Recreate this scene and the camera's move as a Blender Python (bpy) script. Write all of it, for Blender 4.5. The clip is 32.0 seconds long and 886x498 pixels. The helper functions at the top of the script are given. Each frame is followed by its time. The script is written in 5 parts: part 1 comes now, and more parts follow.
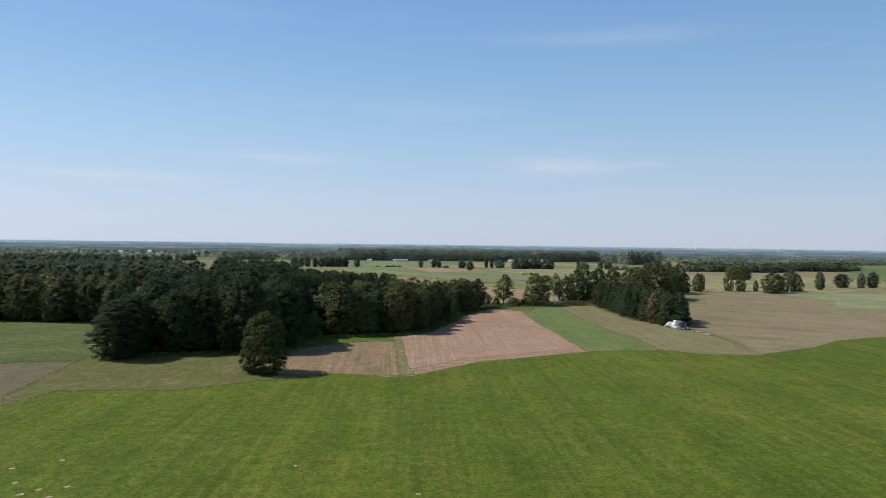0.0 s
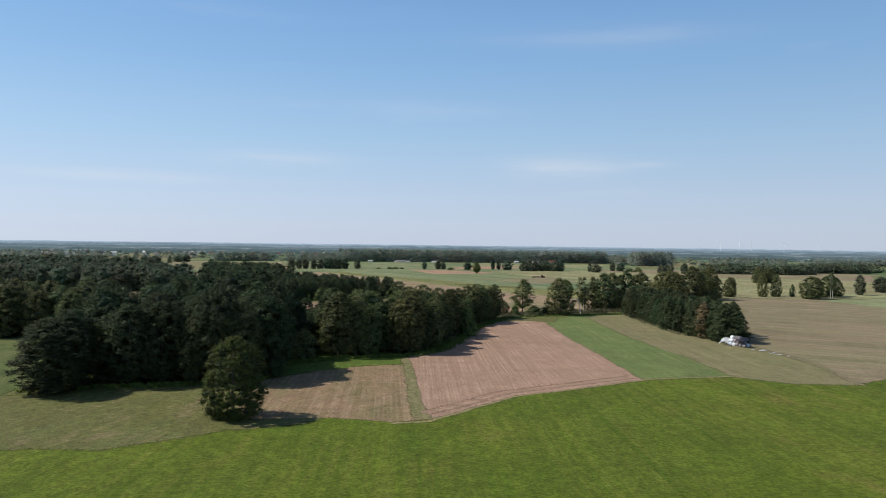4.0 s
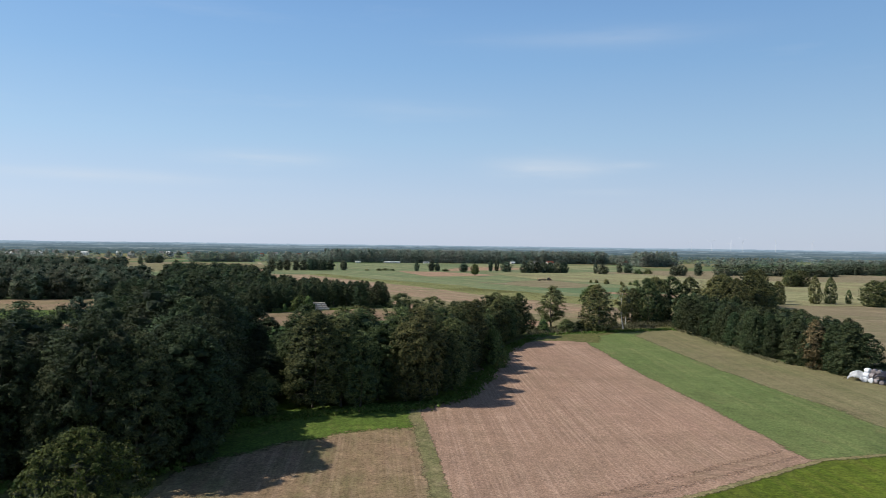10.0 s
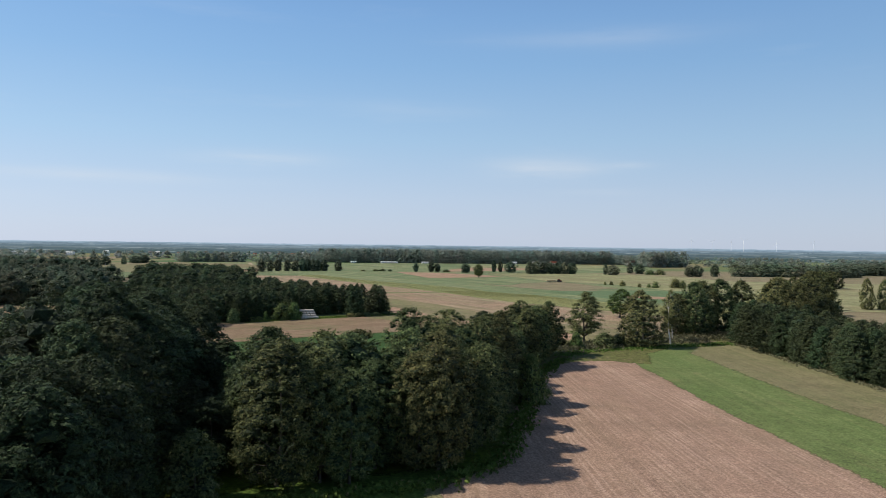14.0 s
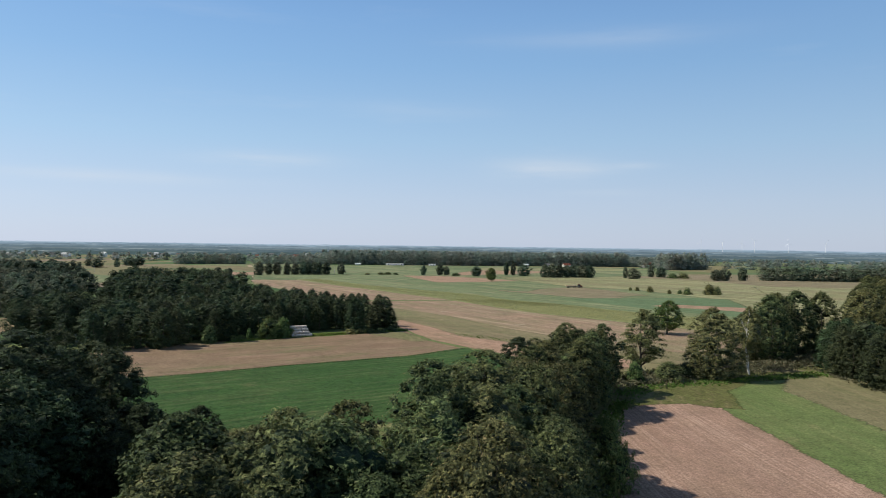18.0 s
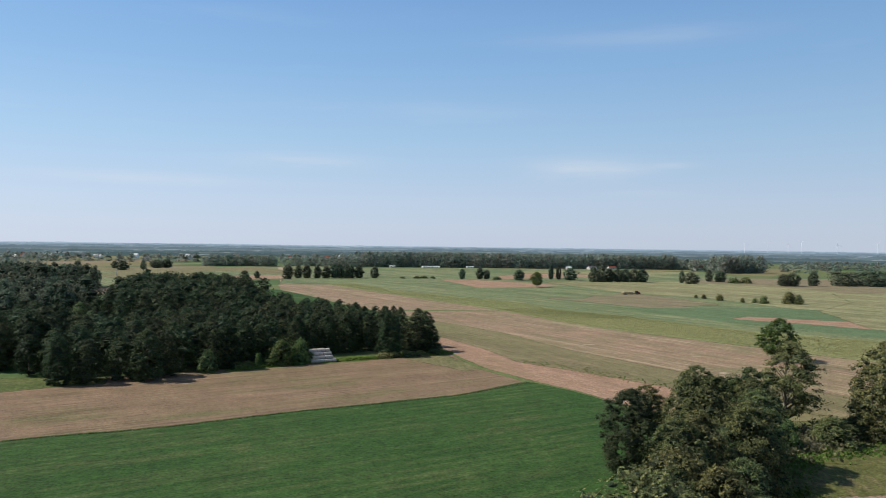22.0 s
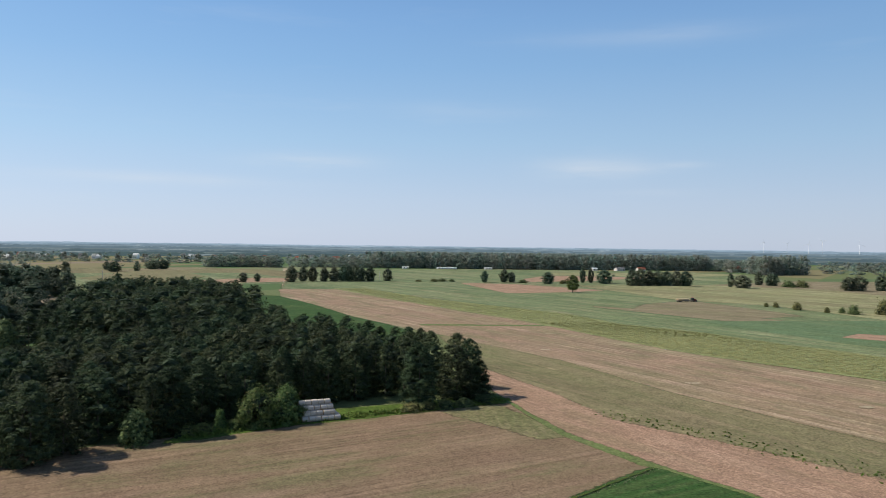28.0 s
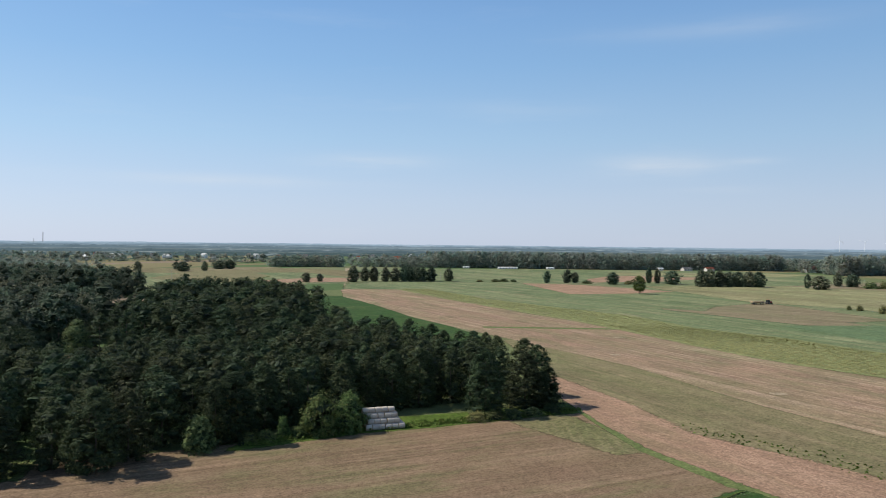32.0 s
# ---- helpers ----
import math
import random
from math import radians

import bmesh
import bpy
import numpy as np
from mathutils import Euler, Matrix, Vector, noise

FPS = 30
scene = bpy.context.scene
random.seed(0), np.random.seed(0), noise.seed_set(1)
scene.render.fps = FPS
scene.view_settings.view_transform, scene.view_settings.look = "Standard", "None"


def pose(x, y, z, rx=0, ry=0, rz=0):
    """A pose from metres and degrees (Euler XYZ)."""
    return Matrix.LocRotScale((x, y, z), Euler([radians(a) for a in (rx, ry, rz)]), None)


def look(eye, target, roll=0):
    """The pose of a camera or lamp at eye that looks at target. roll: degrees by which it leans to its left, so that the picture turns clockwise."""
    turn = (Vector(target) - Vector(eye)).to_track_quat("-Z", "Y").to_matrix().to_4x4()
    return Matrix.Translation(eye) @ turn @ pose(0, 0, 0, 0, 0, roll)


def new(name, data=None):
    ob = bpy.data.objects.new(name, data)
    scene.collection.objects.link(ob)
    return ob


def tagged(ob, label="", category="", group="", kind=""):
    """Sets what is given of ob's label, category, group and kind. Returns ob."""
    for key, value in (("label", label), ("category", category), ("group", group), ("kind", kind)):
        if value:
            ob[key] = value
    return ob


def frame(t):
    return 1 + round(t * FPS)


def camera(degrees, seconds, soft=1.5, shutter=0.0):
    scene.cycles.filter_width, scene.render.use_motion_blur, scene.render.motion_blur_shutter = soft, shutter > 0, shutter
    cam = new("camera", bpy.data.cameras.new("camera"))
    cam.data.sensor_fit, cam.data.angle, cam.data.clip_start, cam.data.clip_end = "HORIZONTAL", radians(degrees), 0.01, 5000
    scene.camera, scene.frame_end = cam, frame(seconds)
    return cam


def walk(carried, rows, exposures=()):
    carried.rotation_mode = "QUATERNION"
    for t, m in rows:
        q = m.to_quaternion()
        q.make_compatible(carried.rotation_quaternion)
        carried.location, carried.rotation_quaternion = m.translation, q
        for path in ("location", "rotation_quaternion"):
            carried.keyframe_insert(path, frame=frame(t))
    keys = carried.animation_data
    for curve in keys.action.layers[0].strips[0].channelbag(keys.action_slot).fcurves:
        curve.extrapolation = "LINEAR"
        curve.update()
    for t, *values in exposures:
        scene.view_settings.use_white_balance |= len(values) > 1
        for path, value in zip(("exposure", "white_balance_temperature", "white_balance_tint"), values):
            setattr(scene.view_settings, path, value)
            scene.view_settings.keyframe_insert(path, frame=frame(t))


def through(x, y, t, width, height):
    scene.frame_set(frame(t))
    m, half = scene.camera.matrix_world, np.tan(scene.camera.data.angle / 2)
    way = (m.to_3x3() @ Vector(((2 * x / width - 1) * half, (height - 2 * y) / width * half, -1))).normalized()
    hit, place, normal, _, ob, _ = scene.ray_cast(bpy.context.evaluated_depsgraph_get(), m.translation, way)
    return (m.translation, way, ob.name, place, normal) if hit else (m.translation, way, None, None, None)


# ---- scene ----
cam = camera(63.7, 32.0, soft=0.5)
PATH = [
    (0, (2.26, 3.26, 33.75), (89.501, 0.720, -5.252)),
    (0.5, (2.33, 7.48, 33.89), (89.504, 0.720, -5.017)),
    (1, (2.37, 12.04, 33.99), (89.507, 0.721, -4.950)),
    (1.5, (2.34, 17.16, 34.04), (89.510, 0.721, -4.892)),
    (2, (2.23, 22.88, 34.07), (89.514, 0.721, -4.874)),
    (2.5, (2.03, 29.05, 34.07), (89.517, 0.722, -4.897)),
    (3, (1.77, 35.50, 34.07), (89.520, 0.722, -4.993)),
    (3.5, (1.47, 41.88, 34.08), (89.523, 0.722, -5.134)),
    (4, (1.14, 47.94, 34.02), (89.537, 0.723, -5.206)),
    (4.5, (0.81, 53.78, 33.96), (89.551, 0.723, -5.278)),
    (5, (0.49, 59.49, 33.89), (89.564, 0.724, -5.350)),
    (5.5, (0.21, 65.17, 33.85), (89.578, 0.724, -5.422)),
    (6, (-0.03, 70.91, 33.81), (89.591, 0.724, -5.525)),
    (6.5, (-0.22, 76.87, 33.73), (89.589, 0.725, -5.595)),
    (7, (-0.36, 82.94, 33.64), (89.587, 0.725, -5.660)),
    (7.5, (-0.45, 89.09, 33.58), (89.585, 0.725, -5.753)),
    (8, (-0.50, 95.30, 33.50), (89.582, 0.726, -5.880)),
    (8.5, (-0.54, 101.69, 33.33), (89.580, 0.726, -5.954)),
    (9, (-0.56, 108.13, 33.14), (89.578, 0.726, -6.098)),
    (9.5, (-0.57, 114.38, 32.97), (89.576, 0.727, -6.209)),
    (10, (-0.56, 120.29, 32.85), (89.573, 0.727, -6.257)),
    (10.5, (-0.53, 126.11, 32.79), (89.573, 0.728, -6.352)),
    (11, (-0.48, 132.10, 32.69), (89.573, 0.728, -6.423)),
    (11.5, (-0.42, 138.37, 32.57), (89.573, 0.728, -6.419)),
    (12, (-0.33, 144.54, 32.36), (89.573, 0.729, -6.493)),
    (12.5, (-0.23, 150.40, 32.27), (89.573, 0.729, -6.477)),
    (13, (-0.11, 156.19, 32.21), (89.573, 0.729, -6.390)),
    (13.5, (0.01, 162.43, 32.04), (89.573, 0.730, -6.475)),
    (14, (0.13, 168.64, 31.88), (89.573, 0.730, -6.534)),
    (14.5, (0.28, 174.64, 31.77), (89.578, 0.730, -6.510)),
    (15, (0.44, 180.48, 31.70), (89.582, 0.731, -6.453)),
    (15.5, (0.62, 186.24, 31.71), (89.587, 0.731, -6.396)),
    (16, (0.81, 191.96, 31.82), (89.591, 0.731, -6.339)),
    (16.5, (1.00, 197.70, 32.07), (89.596, 0.732, -6.282)),
    (17, (1.19, 203.50, 32.47), (89.600, 0.732, -6.239)),
    (17.5, (1.37, 209.26, 32.76), (89.605, 0.732, -6.107)),
    (18, (1.50, 215.29, 33.04), (89.610, 0.733, -6.084)),
    (18.5, (1.59, 221.87, 33.30), (89.614, 0.733, -6.115)),
    (19, (1.61, 228.86, 33.51), (89.619, 0.734, -6.341)),
    (19.5, (1.57, 235.68, 33.63), (89.625, 0.734, -6.302)),
    (20, (1.48, 242.17, 33.71), (89.632, 0.734, -4.123)),
    (20.5, (1.36, 248.17, 33.74), (89.639, 0.735, -4.150)),
    (21, (1.21, 253.72, 33.76), (89.646, 0.735, -4.175)),
    (21.5, (1.02, 259.21, 33.78), (89.646, 0.735, -3.792)),
    (22, (0.78, 264.89, 33.84), (89.646, 0.736, -3.347)),
    (22.5, (0.48, 270.79, 33.92), (89.646, 0.736, -3.383)),
    (23, (0.11, 276.81, 34.00), (89.646, 0.736, -3.099)),
    (23.5, (-0.32, 282.89, 34.03), (89.646, 0.737, -2.863)),
    (24, (-0.79, 289.05, 34.02), (89.646, 0.737, -2.909)),
    (24.5, (-1.28, 295.08, 33.97), (89.646, 0.738, -2.922)),
    (25, (-1.76, 300.96, 33.86), (89.646, 0.738, -2.947)),
    (25.5, (-2.24, 306.84, 33.79), (89.641, 0.738, -2.970)),
    (26, (-2.70, 312.95, 33.73), (89.637, 0.739, -2.969)),
    (26.5, (-3.14, 318.99, 33.68), (89.632, 0.739, -2.969)),
    (27, (-3.57, 324.68, 33.63), (89.628, 0.739, -2.968)),
    (27.5, (-3.96, 329.73, 33.55), (89.623, 0.740, -2.968)),
    (28, (-4.32, 333.86, 33.43), (89.619, 0.740, -2.552)),
    (28.5, (-4.64, 336.84, 33.31), (89.600, 0.725, -1.555)),
    (29, (-4.91, 338.70, 33.12), (89.582, 0.710, -0.684)),
    (29.5, (-5.12, 339.42, 32.85), (89.564, 0.695, 0.078)),
    (30, (-5.28, 339.48, 32.58), (89.546, 0.680, 0.708)),
    (30.5, (-5.39, 339.40, 32.50), (89.535, 0.665, 1.253)),
    (31, (-5.47, 339.38, 32.77), (89.523, 0.650, 1.661)),
    (31.5, (-5.53, 339.42, 33.34), (89.512, 0.635, 1.982)),
    (32, (-5.58, 339.51, 34.01), (89.501, 0.620, 2.244)),
]
walk(cam, [(t, pose(*eye, 0, 0, yaw) @ pose(0, 0, 0, tilt) @ pose(0, 0, 0, 0, 0, roll)) for t, eye, (tilt, roll, yaw) in PATH])

# world, sun and exposure
SUN_UP, SUN_AZ = radians(46), math.atan2(-0.98, 0.20)
world = bpy.data.worlds.new("sky")
scene.world = world
world.use_nodes = True
wn, wl = world.node_tree.nodes, world.node_tree.links
wn.clear()
sky = wn.new("ShaderNodeTexSky")
sky.sky_type, sky.sun_disc = "NISHITA", False
sky.sun_elevation, sky.sun_rotation = SUN_UP, SUN_AZ
sky.altitude, sky.air_density, sky.dust_density, sky.ozone_density = 0, 1.0, 0.4, 1.5
# thin cirrus: stretched noise in the direction of view
co = wn.new("ShaderNodeTexCoord")
sep = wn.new("ShaderNodeSeparateXYZ")
wl.new(co.outputs["Generated"], sep.inputs[0])
mp = wn.new("ShaderNodeMapping")
mp.inputs["Scale"].default_value = (2.2, 2.2, 16.0)
mp.inputs["Location"].default_value = (0.33, 0.2, 0.55)
wl.new(co.outputs["Generated"], mp.inputs[0])
cn = wn.new("ShaderNodeTexNoise")
cn.inputs["Scale"].default_value, cn.inputs["Detail"].default_value, cn.inputs["Roughness"].default_value = 1.6, 7, 0.55
wl.new(mp.outputs[0], cn.inputs["Vector"])
cr = wn.new("ShaderNodeMapRange")
cr.inputs[1].default_value, cr.inputs[2].default_value, cr.inputs[3].default_value, cr.inputs[4].default_value = 0.60, 0.85, 0.0, 0.10
wl.new(cn.outputs["Fac"], cr.inputs[0])
# pale haze low over the plain, clearing to blue higher up
hz = wn.new("ShaderNodeValToRGB")
wl.new(sep.outputs["Z"], hz.inputs[0])
he = hz.color_ramp.elements
he[0].position, he[0].color = 0.0, (0.57, 0.67, 0.86, 1)
he[1].position, he[1].color = 0.40, (0.16, 0.36, 0.74, 1)
for at, col in ((0.06, (0.53, 0.66, 0.87)), (0.14, (0.41, 0.62, 0.87)), (0.24, (0.28, 0.51, 0.83))):
    he.new(at).color = (*col, 1)
gain = wn.new("ShaderNodeMix")
gain.data_type, gain.blend_type = "RGBA", "MULTIPLY"
gain.inputs["Factor"].default_value = 1.0
wl.new(hz.outputs[0], gain.inputs["A"])
side = wn.new("ShaderNodeMapRange")
side.inputs[1].default_value, side.inputs[2].default_value, side.inputs[3].default_value, side.inputs[4].default_value = -0.7, 0.7, 10.6, 8.6
wl.new(sep.outputs["X"], side.inputs[0])
wl.new(side.outputs[0], gain.inputs["B"])
low = wn.new("ShaderNodeMapRange")
low.inputs[1].default_value, low.inputs[2].default_value, low.inputs[3].default_value, low.inputs[4].default_value = 0.30, 0.75, 0.82, 0.0
wl.new(sep.outputs["Z"], low.inputs[0])
haze = wn.new("ShaderNodeMix")
haze.data_type = "RGBA"
wl.new(low.outputs[0], haze.inputs["Factor"])
wl.new(sky.outputs[0], haze.inputs["A"])
wl.new(gain.outputs["Result"], haze.inputs["B"])


def wmath(op, a, b=0.0):
    node = wn.new("ShaderNodeMath")
    node.operation = op
    for socket, value in zip(node.inputs, (a, b)):
        if isinstance(value, bpy.types.NodeSocket):
            wl.new(value, socket)
        else:
            socket.default_value = value
    return node.outputs[0]


# a few faint wisps: azimuth, elevation, half width, half height, strength
az, el = wmath("ARCTAN2", sep.outputs["X"], sep.outputs["Y"]), wmath("ARCSINE", sep.outputs["Z"])
veil = cr.outputs[0]
ragged = wmath("ADD", wmath("MULTIPLY", cn.outputs["Fac"], 3.2), -0.9)
for a0, e0, wa, we, amount in ((-0.1348, 0.1099, 0.0752, 0.0111, 0.3), (0.2558, 0.1043, 0.0713, 0.0135, 0.36), (-0.3595, 0.081, 0.1821, 0.0079, 0.16), (0.3684, 0.1092, 0.0317, 0.0048, 0.12), (0.3243, 0.0728, 0.0633, 0.0048, 0.12), (0.33, 0.2778, 0.1346, 0.0127, 0.1), (0.0827, 0.1874, 0.1029, 0.0111, 0.08)):
    ua, ue = wmath("DIVIDE", wmath("SUBTRACT", az, a0), wa), wmath("DIVIDE", wmath("SUBTRACT", el, e0), we)
    fall = wmath("EXPONENT", wmath("MULTIPLY", wmath("ADD", wmath("MULTIPLY", ua, ua), wmath("MULTIPLY", ue, ue)), -1.0))
    veil = wmath("ADD", veil, wmath("MULTIPLY", wmath("MAXIMUM", wmath("MULTIPLY", fall, ragged), 0.0), amount * 1.7))
mixc = wn.new("ShaderNodeMix")
mixc.data_type = "RGBA"
wl.new(veil, mixc.inputs["Factor"])
wl.new(haze.outputs["Result"], mixc.inputs["A"])
mixc.inputs["B"].default_value = (7.5, 7.8, 8.2, 1)
bg = wn.new("ShaderNodeBackground")
bg.inputs["Strength"].default_value = 0.1
wo = wn.new("ShaderNodeOutputWorld")
wl.new(mixc.outputs["Result"], bg.inputs[0])
wl.new(bg.outputs[0], wo.inputs[0])

sun_data = bpy.data.lights.new("sun", "SUN")
sun_data.energy, sun_data.angle, sun_data.color = 5.0, radians(0.53), (1.0, 0.95, 0.87)
sun = new("sun", sun_data)
sun_way = Vector((math.sin(SUN_AZ) * math.cos(SUN_UP), math.cos(SUN_AZ) * math.cos(SUN_UP), math.sin(SUN_UP)))
sun.matrix_world = look(sun_way * 300, (0, 0, 0))
scene.view_settings.exposure = 0.0


# ---- materials ----
class Graph:
    """A short way to write node materials."""

    def __init__(self, name, rough=0.9, spec=0.2):
        self.mat = bpy.data.materials.new(name)
        self.mat.use_nodes = True
        self.nodes, self.links = self.mat.node_tree.nodes, self.mat.node_tree.links
        self.out = self.nodes["Material Output"]
        self.shader = self.nodes["Principled BSDF"]
        self.shader.inputs["Roughness"].default_value = rough
        self.shader.inputs["Specular IOR Level"].default_value = spec

    def add(self, kind, **sockets):
        node = self.nodes.new("ShaderNode" + kind)
        for key, value in sockets.items():
            socket = node.inputs[int(key[1:])] if key[0] == "i" and key[1:].isdigit() else node.inputs[key]
            self.put(socket, value)
        return node

    def put(self, socket, value):
        if isinstance(value, bpy.types.NodeSocket):
            self.links.new(value, socket)
        else:
            socket.default_value = value

    def place(self, scale=(1, 1, 1), turn=0.0):
        if not hasattr(self, "pos"):
            self.pos = self.add("NewGeometry").outputs["Position"]
        first = self.add("Mapping", Vector=self.pos, Rotation=(0, 0, radians(turn)))
        return self.add("Mapping", Vector=first.outputs[0], Scale=scale).outputs[0]

    def noise(self, scale, detail=3.0, rough=0.55, stretch=(1, 1, 1), turn=0.0):
        return self.add("TexNoise", Vector=self.place(stretch, turn), Scale=scale, Detail=detail, Roughness=rough).outputs["Fac"]

    def span(self, value, low, high, a=0.0, b=1.0):
        return self.add("MapRange", i0=value, i1=low, i2=high, i3=a, i4=b).outputs[0]

    def blend(self, fac, a, b, mode="MIX"):
        node = self.nodes.new("ShaderNodeMix")
        node.data_type, node.blend_type = "RGBA", mode
        for socket, value in (("Factor", fac), ("A", a), ("B", b)):
            self.put(node.inputs[socket], (*value, 1) if isinstance(value, tuple) else value)
        return node.outputs["Result"]

    def math(self, op, a, b=0.0):
        node = self.nodes.new("ShaderNodeMath")
        node.operation = op
        self.put(node.inputs[0], a)
        self.put(node.inputs[1], b)
        return node.outputs[0]

    def relief(self, height, strength, distance):
        bump = self.add("Bump", Height=height, Strength=strength, Distance=distance)
        self.links.new(bump.outputs[0], self.shader.inputs["Normal"])

    def colour(self, value):
        self.put(self.shader.inputs["Base Color"], (*value, 1) if isinstance(value, tuple) else value)
        return self.mat


def field_material(name, main, second, bare, turn=0.0, pitch=0.9, rows=0.5, patch=0.03, spread=0.5, bare_low=0.58, long=0.02, fine=2.2, clump=1.0, weeds=0.35, swath=0.04):
    """Farmland: two main colours in patches, drawn out along the rows, with bare or dry spots, a fine grain and a ragged border."""
    main, second, bare = (tuple(0.80 * v for v in col) for col in (main, second, bare))
    g = Graph(name, 0.95, 0.1)
    large = g.noise(patch, 4, 0.6)
    mid = g.noise(patch * 9, 4, 0.65, (1.0, 0.35, 1), turn)
    streak = g.noise(1.0, 1.5, 0.5, (1 / pitch, long, 1), turn)
    broad = g.noise(1.0, 2, 0.5, (0.16 / pitch, long * 0.35, 1), turn)
    grain = g.noise(fine, 6, 0.8)
    tuft = g.noise(fine * 0.33, 5, 0.75, (1.0, 0.8, 1), turn)
    c = g.blend(g.span(g.math("ADD", g.math("ADD", g.math("MULTIPLY", large, 0.6), g.math("MULTIPLY", mid, 0.4)), g.math("MULTIPLY", g.math("SUBTRACT", broad, 0.5), 5.0 * swath)), 0.5 - spread * 0.22, 0.5 + spread * 0.22), main, second)
    c = g.blend(g.math("MULTIPLY", g.span(g.math("ADD", g.math("MULTIPLY", mid, 0.55), g.math("MULTIPLY", large, 0.45)), bare_low, bare_low + 0.12), 0.75), c, bare)
    worn = g.span(g.noise(patch * 3.1, 4, 0.6, (1.0, 0.5, 1), turn), 0.36, 0.62, 0.15, 1.0)
    rowed = g.math("MULTIPLY", worn, rows)
    c = g.blend(g.math("MULTIPLY", g.span(streak, 0.42, 0.62), rowed), c, bare)
    weed = g.math("ADD", g.math("MULTIPLY", g.noise(0.11, 5, 0.7, (1.0, 0.22, 1), turn), 0.7), g.math("MULTIPLY", grain, 0.3))
    c = g.blend(g.math("MULTIPLY", g.span(weed, 0.50, 0.60), weeds), c, (0.095, 0.112, 0.042))
    shade = g.span(broad, 0.3, 0.7, 1 - swath - 0.02, 1 + swath + 0.02)
    shade = g.math("MULTIPLY", shade, g.span(g.noise(patch * 4.3, 5, 0.7), 0.3, 0.7, 0.84, 1.16))
    shade = g.math("MULTIPLY", shade, g.math("MULTIPLY", g.span(grain, 0.35, 0.65, 0.54, 1.50), g.span(tuft, 0.35, 0.65, 1 - 0.28 * clump, 1 + 0.30 * clump)))
    lined = g.math("MULTIPLY", g.span(streak, 0.3, 0.7, -0.34, 0.30), rowed)
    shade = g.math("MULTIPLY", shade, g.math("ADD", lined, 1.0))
    c = g.blend(1.0, c, g.add("CombineColor", Red=shade, Green=shade, Blue=shade).outputs[0], "MULTIPLY")
    g.relief(g.math("ADD", g.math("MULTIPLY", streak, rowed), g.math("ADD", grain, tuft)), 0.7, 0.16)
    g.colour(c)
    rim = g.add("Attribute")
    rim.attribute_name = "edge"
    torn = g.math("ADD", rim.outputs["Fac"], g.math("MULTIPLY", g.math("SUBTRACT", g.noise(0.8, 6, 0.8), 0.5), 2.6))
    both = g.add("MixShader", Fac=g.span(torn, 0.75, 1.15), i1=g.add("BsdfTransparent").outputs[0], i2=g.shader.outputs[0])
    g.links.new(both.outputs[0], g.out.inputs[0])
    return g.mat


MEADOW = field_material("meadow_grass", (0.068, 0.110, 0.010), (0.112, 0.142, 0.015), (0.175, 0.145, 0.038), 3, 1.3, 0.30, 0.016, 0.9, 0.56, 0.006, 1.6, 0.95, 0.0, 0.055)
PASTURE = field_material("rough_pasture_grass", (0.078, 0.118, 0.028), (0.112, 0.128, 0.044), (0.185, 0.160, 0.080), 70, 1.5, 0.25, 0.05, 0.9, 0.53, 0.04, 2.0, 1.0, 0.35, 0.08)
DRY = field_material("dry_grass", (0.135, 0.128, 0.046), (0.098, 0.118, 0.030), (0.225, 0.172, 0.092), 20, 1.2, 0.15, 0.05, 0.9, 0.50, 0.12, 2.2, 0.9, 0.25)
LUSH = field_material("lush_grass", (0.078, 0.128, 0.022), (0.100, 0.144, 0.026), (0.16, 0.158, 0.05), 0, 1.0, 0.10, 0.05, 0.8, 0.55, 0.2, 2.0, 1.0, 0.0)
HEADLAND = field_material("headland_soil", (0.355, 0.222, 0.158), (0.300, 0.196, 0.132), (0.45, 0.31, 0.23), -62, 0.6, 0.40, 0.05, 0.9, 0.63, 0.03, 3.0, 0.6, 0.15)
GREYSOIL = field_material("grey_brown_stubble", (0.165, 0.132, 0.082), (0.125, 0.122, 0.058), (0.215, 0.170, 0.112), 60, 0.7, 0.35, 0.04, 0.9, 0.6, 0.02, 2.2, 0.7, 0.3)
STUBBLE = field_material("stubble_with_weeds", (0.305, 0.190, 0.126), (0.180, 0.152, 0.068), (0.385, 0.275, 0.188), 1, 0.62, 0.36, 0.05, 0.9, 0.6, 0.012, 2.2, 0.7, 0.5)
SOIL = field_material("harrowed_soil", (0.372, 0.234, 0.166), (0.312, 0.204, 0.138), (0.49, 0.345, 0.255), 3, 0.55, 0.36, 0.03, 0.8, 0.63, 0.022, 3.0, 0.5, 0.08)
CLOVER = field_material("clover_green", (0.122, 0.172, 0.052), (0.150, 0.180, 0.064), (0.225, 0.200, 0.09), 5, 1.6, 0.26, 0.03, 0.9, 0.58, 0.02, 2.2, 0.6, 0.1)
FALLOW = field_material("olive_fallow", (0.225, 0.190, 0.102), (0.185, 0.180, 0.082), (0.300, 0.222, 0.130), 5, 1.6, 0.28, 0.03, 0.9, 0.58, 0.012, 2.2, 0.5)
OLIVE_BAND = field_material("olive_band_fallow", (0.222, 0.178, 0.098), (0.182, 0.170, 0.078), (0.315, 0.228, 0.140), -27, 1.8, 0.34, 0.03, 0.9, 0.56, 0.008, 2.0, 0.5, 0.4, 0.10)
